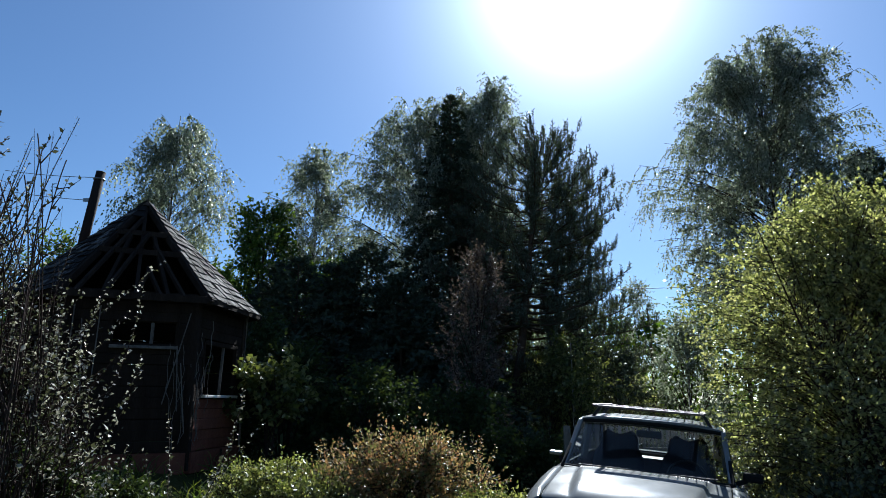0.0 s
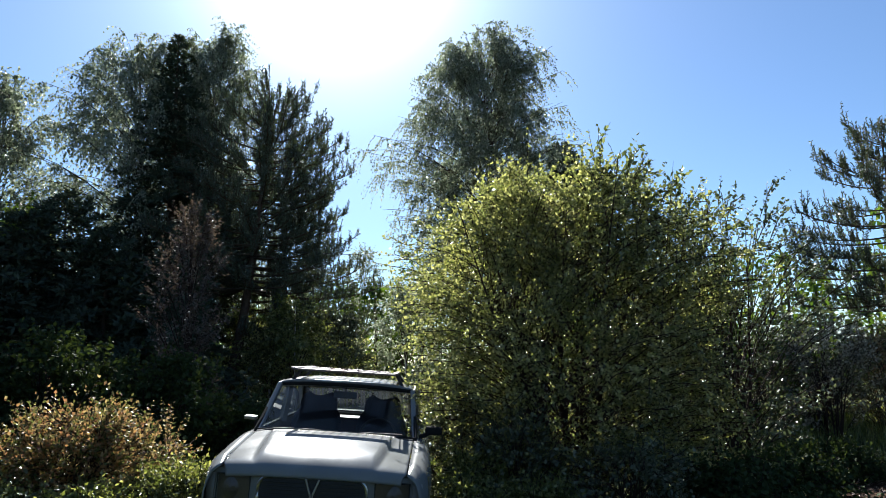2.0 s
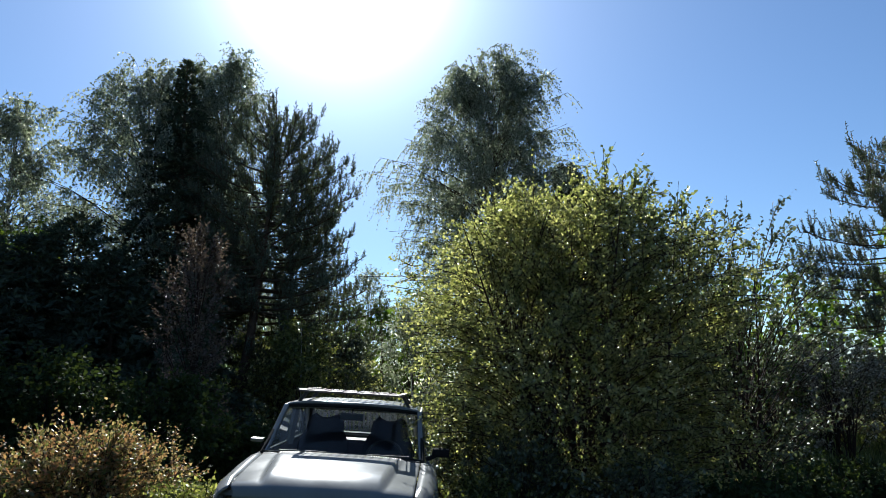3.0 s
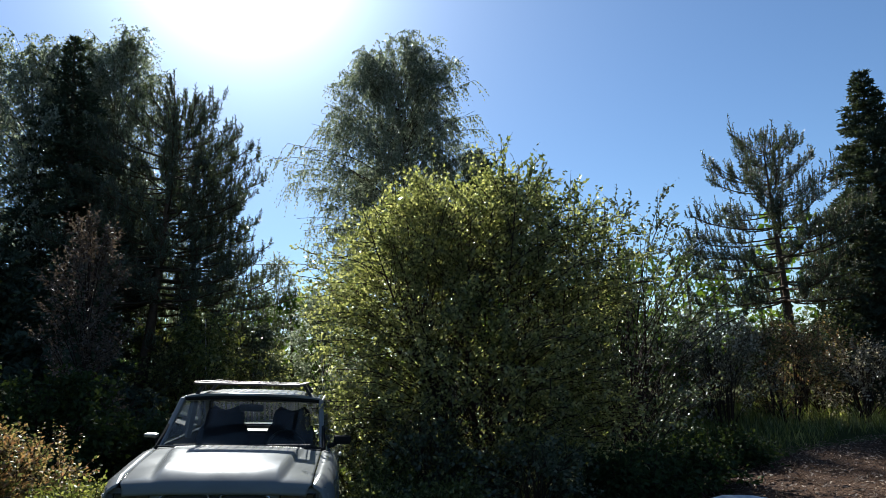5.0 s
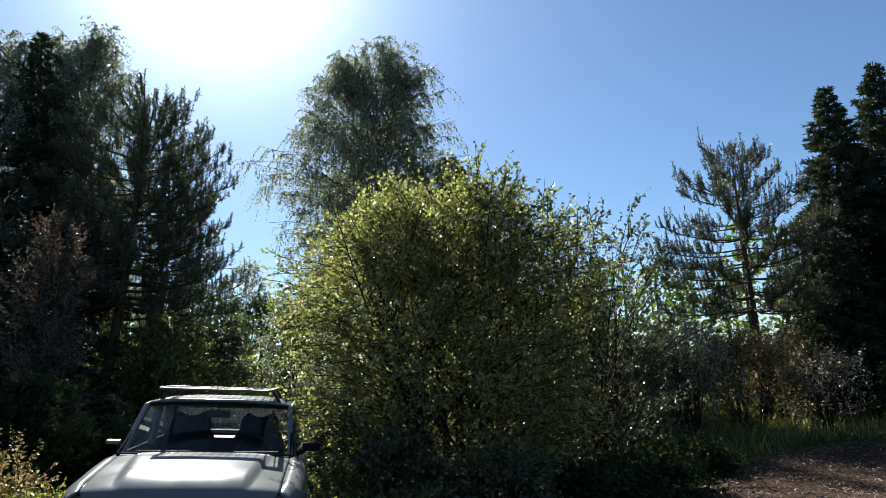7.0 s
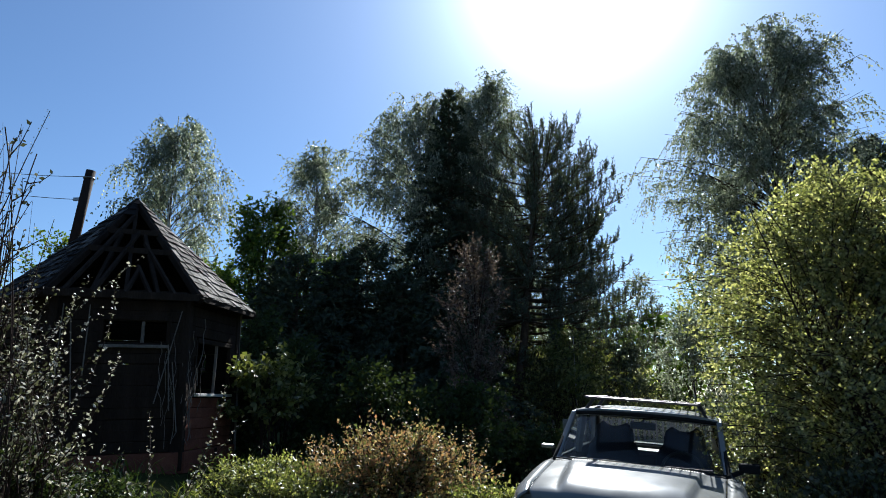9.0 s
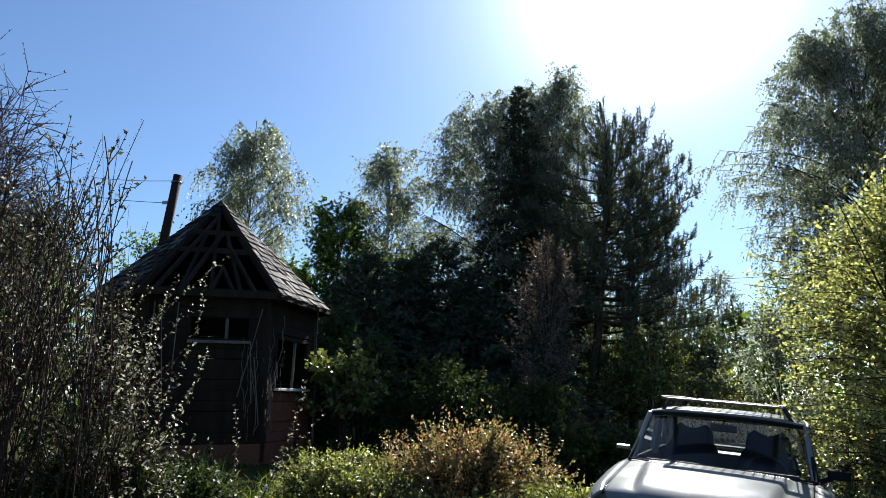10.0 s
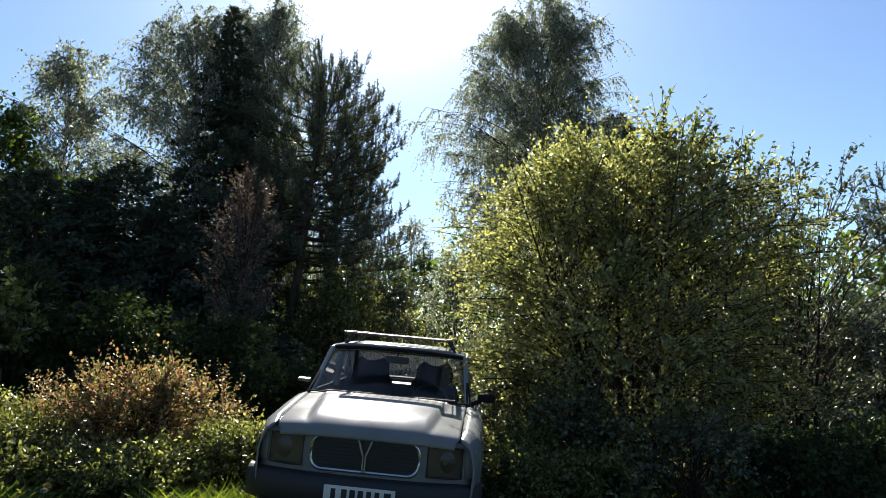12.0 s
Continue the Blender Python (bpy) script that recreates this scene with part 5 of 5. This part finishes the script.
def make_house():
    """Walls face k lie between corners k and k + 1; face 5 looks at the camera, face 0 to its right."""
    house = thing("log_house", "derelict six-sided wooden summer house with a half-stripped roof", "house", (HC.x, HC.y, HZ))
    rnd = random.Random(4)
    top, R = 2.42, 1.76
    up = Vector((0, 0, 1))
    for k in range(6):
        a, b = corner(k, R), corner(k + 1, R)
        out = ((a + b) / 2).normalized()
        side = (b - a).normalized()
        wide = (b - a).length
        # openings, as a share of the wall's length, with sill and head
        hole = {0: (0.16, 0.86, 1.02, 1.85), 4: (0.12, 0.86, 1.0, 1.85), 5: (0.34, 0.86, 1.72, 2.14), 1: (0.45, 0.55, 1.5, 1.7), 3: (0.45, 0.55, 1.5, 1.7), 2: (0.45, 0.55, 1.5, 1.7)}[k]
        wall = part("wall", bar(bmesh.new(), a + up * 0.06, b + up * 0.06, 0.2, 0.3, 0.01), "brick_red", house, "low brick footing")
        z = 0.22
        while z < top - 0.02:
            h = 0.155 + rnd.uniform(-0.008, 0.008)
            zc = z + h / 2
            spans = [(0.0, 1.0)]
            if hole[2] < zc < hole[3]:
                spans = [(0.0, hole[0]), (hole[1], 1.0)]
            for u, v in spans:
                p, q = a.lerp(b, u), a.lerp(b, v)
                jit = out * rnd.uniform(-0.012, 0.012)
                part("plank", bar(bmesh.new(), p + up * zc + jit, q + up * zc + jit + up * rnd.uniform(-0.006, 0.006), 0.07, h - 0.004, 0.01), "old_wood" if k != 0 or zc > 1.0 else "brick_red", wall)
            z += h
        # window frame and sill
        p, q = a.lerp(b, hole[0]), a.lerp(b, hole[1])
        win = part("window_frame", bar(bmesh.new(), p + up * hole[3] + out * 0.03, q + up * hole[3] + out * 0.03, 0.06, 0.07, 0.008), "old_wood", house)
        part("window_sill", bar(bmesh.new(), p + up * hole[2] + out * 0.05, q + up * hole[2] + out * 0.05, 0.13, 0.045, 0.008), "pale_paint" if k in (0, 4) else "grey_board", win, "pale sill")
        for e in (p, q):
            part("jamb", bar(bmesh.new(), e + up * hole[2] + out * 0.02, e + up * hole[3] + out * 0.02, 0.06, 0.06, 0.008), "old_wood", win)
        if k in (0, 4, 5):
            m = (p + q) / 2
            part("mullion", bar(bmesh.new(), m + up * hole[2] + side * 0.1, m + up * hole[3] + side * (0.1 if k else 0.16), 0.04, 0.04, 0.005), "grey_board", win, "broken grey mullion")
        part("corner_post", bar(bmesh.new(), a + up * -0.05, a + up * (top + 0.1), 0.13, 0.13, 0.015), "old_wood", house)
        part("wall_plate", bar(bmesh.new(), a + up * (top + 0.04), b + up * (top + 0.04), 0.12, 0.1, 0.01), "old_wood", house)
    # roof: rafters on every hip and between, boards on five sides, the camera's side stripped
    apex = Vector((0, 0, 4.99 - HZ))
    ez, er = 3.06 - HZ, 2.08
    for k in range(6):
        e = corner(k, er) + up * ez
        part("hip_rafter", bar(bmesh.new(), e - up * 0.05, apex - up * 0.05, 0.07, 0.1, 0.008), "old_wood", house)
        a, b = corner(k, er) + up * ez, corner(k + 1, er) + up * ez
        for u in (0.28, 0.5, 0.72):
            foot = a.lerp(b, u)
            t = 1 - abs(u - 0.5) * 1.6
            part("rafter", bar(bmesh.new(), foot - up * 0.06, foot.lerp(apex, t) - up * 0.06, 0.055, 0.07, 0.006), "old_wood", house)
        part("eave_board", bar(bmesh.new(), a, b, 0.03, 0.11, 0.005), "old_wood", house)
        nrm = (b - a).cross(apex - a).normalized()
        if k != 5:
            inner = nrm * 0.012
            part("roof_boarding", sheet(bmesh.new(), [[a - inner, b - inner], [a.lerp(apex, 0.985) - inner, b.lerp(apex, 0.985) - inner]], -0.018), "old_wood", house, "dark roof boarding")
        roof = None
        rows = 15
        for r in range(rows):
            t0, t1 = r / rows, (r + 1) / rows
            if k == 5 and r < 12:
                continue
            p, q = a.lerp(apex, t0), b.lerp(apex, t0)
            p1, q1 = a.lerp(apex, t1 + 0.015), b.lerp(apex, t1 + 0.015)
            n = max(1, round((q - p).length / 0.17))
            for i in range(n):
                if rnd.random() < (0.02 if k != 5 else 0.25):
                    continue
                u0, u1 = (i + 0.02) / n, (i + 0.97) / n
                lift = nrm * (0.012 + rnd.uniform(0, 0.014))
                skew = (apex - p).normalized() * rnd.uniform(-0.012, 0.012)
                bm = bmesh.new()
                sheet(bm, [[p.lerp(q, u0) + lift * 1.6 + skew, p.lerp(q, u1) + lift * 1.6 + skew], [p1.lerp(q1, u0) + lift * 0.5, p1.lerp(q1, u1) + lift * 0.5]], -0.014)
                ob = part("shingle" if roof else "roof", bm, "shingle_wood", roof or house, "" if roof else "grey weathered wooden shingles")
                roof = roof or ob
    for zt, u in ((0.42, 0.1), (0.62, 0.2)):
        a, b = corner(5, er) + up * ez, corner(6, er) + up * ez
        part("collar_beam", bar(bmesh.new(), a.lerp(apex, zt), b.lerp(apex, zt), 0.05, 0.09, 0.006), "old_wood", house)
    a, b = corner(5, er) + up * (ez + 0.02), corner(6, er) + up * (ez + 0.02)
    for u0, u1, t1 in ((0.3, 0.62, 0.62), (0.5, 0.6, 0.24), (0.66, 0.58, 0.26), (0.82, 0.68, 0.5), (0.12, 0.45, 0.8)):
        p, q = a.lerp(b, u0), a.lerp(b, u1).lerp(apex, t1)
        part("fallen_rafter", bar(bmesh.new(), p, q, 0.05, 0.06, 0.006), "old_wood", house, "loose weathered rafter")
    e = corner(7, R) * 1.05
    part("pole", tube(bmesh.new(), [e + up * 0.1, e + up * 1.3 + side_step(e, 0.03), e + up * 2.5], 0.025, 7), "grey_board", house, "thin upright pole")
    a, b = corner(5, R), corner(6, R)
    # loose boards at the right; left strips paint light showing through wall gaps
    brace = ((a.lerp(b, 0.78) + up * 0.9, a.lerp(b, 0.95) + up * 2.25), (a.lerp(b, 0.9) + up * 0.8, a.lerp(b, 0.86) + up * 1.75), (a.lerp(b, 0.18) + up * 0.9, a.lerp(b, 0.12) + up * 2.1), (a.lerp(b, 0.05) + up * 1.1, a.lerp(b, 0.06) + up * 2.3), (a.lerp(b, 0.24) + up * 1.3, a.lerp(b, 0.25) + up * 2.3), (a.lerp(b, 0.97) + up * 0.5, a.lerp(b, 0.9) + up * 1.5))
    for p, q in brace:
        o = ((a + b) / 2).normalized() * 0.1
        part("pale_strip", bar(bmesh.new(), p + o, q + o, 0.032, 0.016, 0.004), "grey_board", house, "pale grey strip for loose boards and lit wall gaps")
    # dry climber up the corner nearest the grass
    for i in range(14):
        edge, foot = corner(6, R), rnd.uniform(0.25, 1.2)
        p = edge.lerp(a if i % 2 else corner(7, R), rnd.uniform(0.02, 0.2)) * 1.06 + up * foot
        pts = [p.copy()]
        for j in range(9):
            p = p + up * rnd.uniform(0.06, 0.17) + side_step(edge, rnd.uniform(-0.05, 0.05)) + edge.normalized() * rnd.uniform(-0.015, 0.02)
            pts.append(p.copy())
        part("dry_vine", tube(bmesh.new(), pts, rnd.uniform(0.003, 0.008), 5), "grey_board", house, "dry grey climbing vine")
    part("floor", tube(bmesh.new(), [(0, 0, 0.1), (0, 0, 0.2)], 1.65, 6), "old_wood", house)


def shingle_mat():
    m, n, l, b = material("shingle_wood")
    info = n.new("ShaderNodeObjectInfo")
    f = noise_node(n, l, 34, 4)
    mx = n.new("ShaderNodeMix")
    mx.data_type = "FLOAT"
    mx.inputs[0].default_value = 0.5
    l.new(info.outputs["Random"], mx.inputs[2])
    l.new(f, mx.inputs[3])
    l.new(ramp(n, l, mx.outputs[0], [(0.2, (0.012, 0.01, 0.009)), (0.55, (0.03, 0.026, 0.024)), (0.78, (0.16, 0.15, 0.14))]), b.inputs["Base Color"])
    b.inputs["Roughness"].default_value = 0.8
    b.inputs["Specular IOR Level"].default_value = 0.04
    bumped(n, l, b, f, 0.4, 0.01)
    return m


M["shingle_wood"] = shingle_mat()
make_house()

bm = tube(bmesh.new(), [(-6.26, 10.95, 3.2), (-6.12, 10.95, 4.4), (-5.98, 10.95, 5.5)], 0.08, 14)
pipe = thing("stove_pipe", "rusty steel stove pipe rising through the roof", "chimney pipe")
part("pipe", bm, "rusty_steel", pipe, smooth=True)
bm = ring_tube(bmesh.new(), [(-5.998 + 0.088 * math.cos(a), 10.95 + 0.088 * math.sin(a), 5.36) for a in (2 * math.pi * k / 16 for k in range(16))], 0.012)
part("clamp", bm, "steel", pipe, "steel clamp")
part("bracket", bar(bmesh.new(), (-6.12, 10.93, 4.98), (-6.22, 10.93, 4.98), 0.03, 0.06, 0.004), "steel", pipe)


# ---- fence, wires, tarpaulin ----
def make_fence():
    fence = thing("picket_fence", "weathered pale picket fence behind the car", "fence")
    rnd = random.Random(8)
    a, b = Vector((2.35, 12.8, 0)), Vector((7.9, 11.6, 0))
    d = (b - a).normalized()
    n = 82
    bmp = bmesh.new()
    box(bmp, (0, 0, 0.86), (0.034, 0.02, 1.72), None, 0.005)
    for v in bmp.verts:
        if v.co.z > 1.66 and abs(v.co.x) > 0.012:
            v.co.z -= 0.035
    first = part("picket", bmp, "fence_wood", fence)
    for i in range(n):
        p = a.lerp(b, i / (n - 1))
        ob = first if i == 0 else new("picket", first.data)
        ob.parent = fence
        ob.matrix_basis = pose(p.x, p.y, ground_z(p.x, p.y) + rnd.uniform(-0.03, 0.03), rnd.uniform(-2, 2), rnd.uniform(-2, 2), math.degrees(math.atan2(d.y, d.x)))
    for h in (0.35, 1.25):
        z0, z1 = ground_z(a.x, a.y) + h, ground_z(b.x, b.y) + h
        part("rail", bar(bmesh.new(), (a.x, a.y + 0.04, z0), (b.x, b.y + 0.04, z1), 0.04, 0.07, 0.005), "fence_wood", fence)
    for i in range(4):
        p = a.lerp(b, i / 3)
        part("post", bar(bmesh.new(), (p.x, p.y + 0.1, ground_z(p.x, p.y) - 0.1), (p.x, p.y + 0.1, ground_z(p.x, p.y) + 1.7), 0.1, 0.1, 0.01), "fence_wood", fence)


make_fence()


def wire(label, a, b, sag, r=0.012):
    a, b = Vector(a), Vector(b)
    pts = [a.lerp(b, t) - Vector((0, 0, sag * 4 * t * (1 - t))) for t in np.linspace(0, 1, 13)]
    tagged(part("wire", tube(bmesh.new(), pts, r, 5), "black_plastic"), label, "wire", "wires")


def make_tarp():
    """A sheet thrown over a low heap, sagging between the high points."""
    g = bmesh.new()
    rows = []
    for j in range(31):
        row = []
        for i in range(31):
            u, v = i / 30 * 2 - 1, j / 30 * 2 - 1
            ridge = 0.57 + 0.12 * math.exp(-((u - 0.05) ** 2) * 9) - 0.25 * abs(v)
            fall = ss((1 - max(abs(u), abs(v))) / 0.35)
            z = 0.03 + ridge * fall + 0.03 * noise.noise(Vector((u * 3, v * 3, 1))) + 0.012 * noise.noise(Vector((u * 9, v * 9, 5)))
            row.append((u * 1.25, v * 0.62, max(0.02, z)))
        rows.append(row)
    sheet(g, rows, -0.004)
    x, y = 4.12, 2.74
    ob = thing("tarpaulin", "crumpled pale blue-grey tarpaulin over a low heap", "tarpaulin", (x, y, ground_z(x, y)), (0, 0, -55))
    part("cover", g, "tarp", ob, smooth=True)
    r = random.Random(3)
    bm = bmesh.new()
    for i in range(7):
        tube(bm, [(-0.6 + r.uniform(-0.05, 0.05), -0.3 + 0.1 * i, 0.1), (0.6, -0.3 + 0.1 * i, 0.1 + r.uniform(0, 0.05))], 0.05, 8)
    part("log", bm, "bark", ob, "stacked logs under the sheet")


make_tarp()
wire("thin dark cable strung above the gap in the trees", (4.0, 26.1, 6.0), (13.0, 23.4, 5.9), 0.15)
wire("thin wire running to the stove pipe", (-9.0, 12.5, 5.72), (-6.2, 10.93, 4.98), 0.03, 0.006)
wire("thin wire running past the stove pipe", (-8.8, 12.5, 6.1), (-6.06, 10.95, 5.4), 0.03, 0.006)


def make_dandelions():
    """Flower heads of many narrow petals on thin stems, some gone to seed."""
    def one(mat, label, seed):
        ob = thing("dandelion", label, "flower", (-2, 6, 0), group="dandelions")
        bm = tube(bmesh.new(), [(0, 0, 0), (0.01, 0, 0.12), (0.0, 0.01, 0.22)], 0.004, 5)
        part("stem", bm, "grass_blade", ob)
        g = np.random.default_rng(seed)
        n = 60
        D = unit(g.normal(0, 1, (n, 3)) * [1, 1, 0.45] + [0, 0, 0.45 if mat == "petal_yellow" else 0.1])
        P = np.tile([[0.0, 0.01, 0.222]], (n, 1))
        np_part("flower_head", *leaves(P, D, g.normal(0, 1, (n, 3)), np.full(n, 0.03), np.full(n, 0.011)), mat, ob)
        return ob
    kinds = (one("petal_yellow", "yellow dandelion in bloom in the grass", 1), one("petal_white", "dandelion gone to a pale seed head", 2))
    r = random.Random(6)
    for i in range(180):
        x, y = r.uniform(-3.8, -0.8), r.uniform(4.9, 6.4)
        k = kinds[0 if r.random() < 0.72 else 1]
        s = r.uniform(0.9, 1.25)
        m = pose(x, y, ground_z(x, y), r.uniform(-10, 10), r.uniform(-10, 10), r.uniform(0, 360)) @ Matrix.Scale(s, 4)
        if i < 2:
            kinds[i].matrix_basis = m
        else:
            copy_thing(k, m)


make_dandelions()
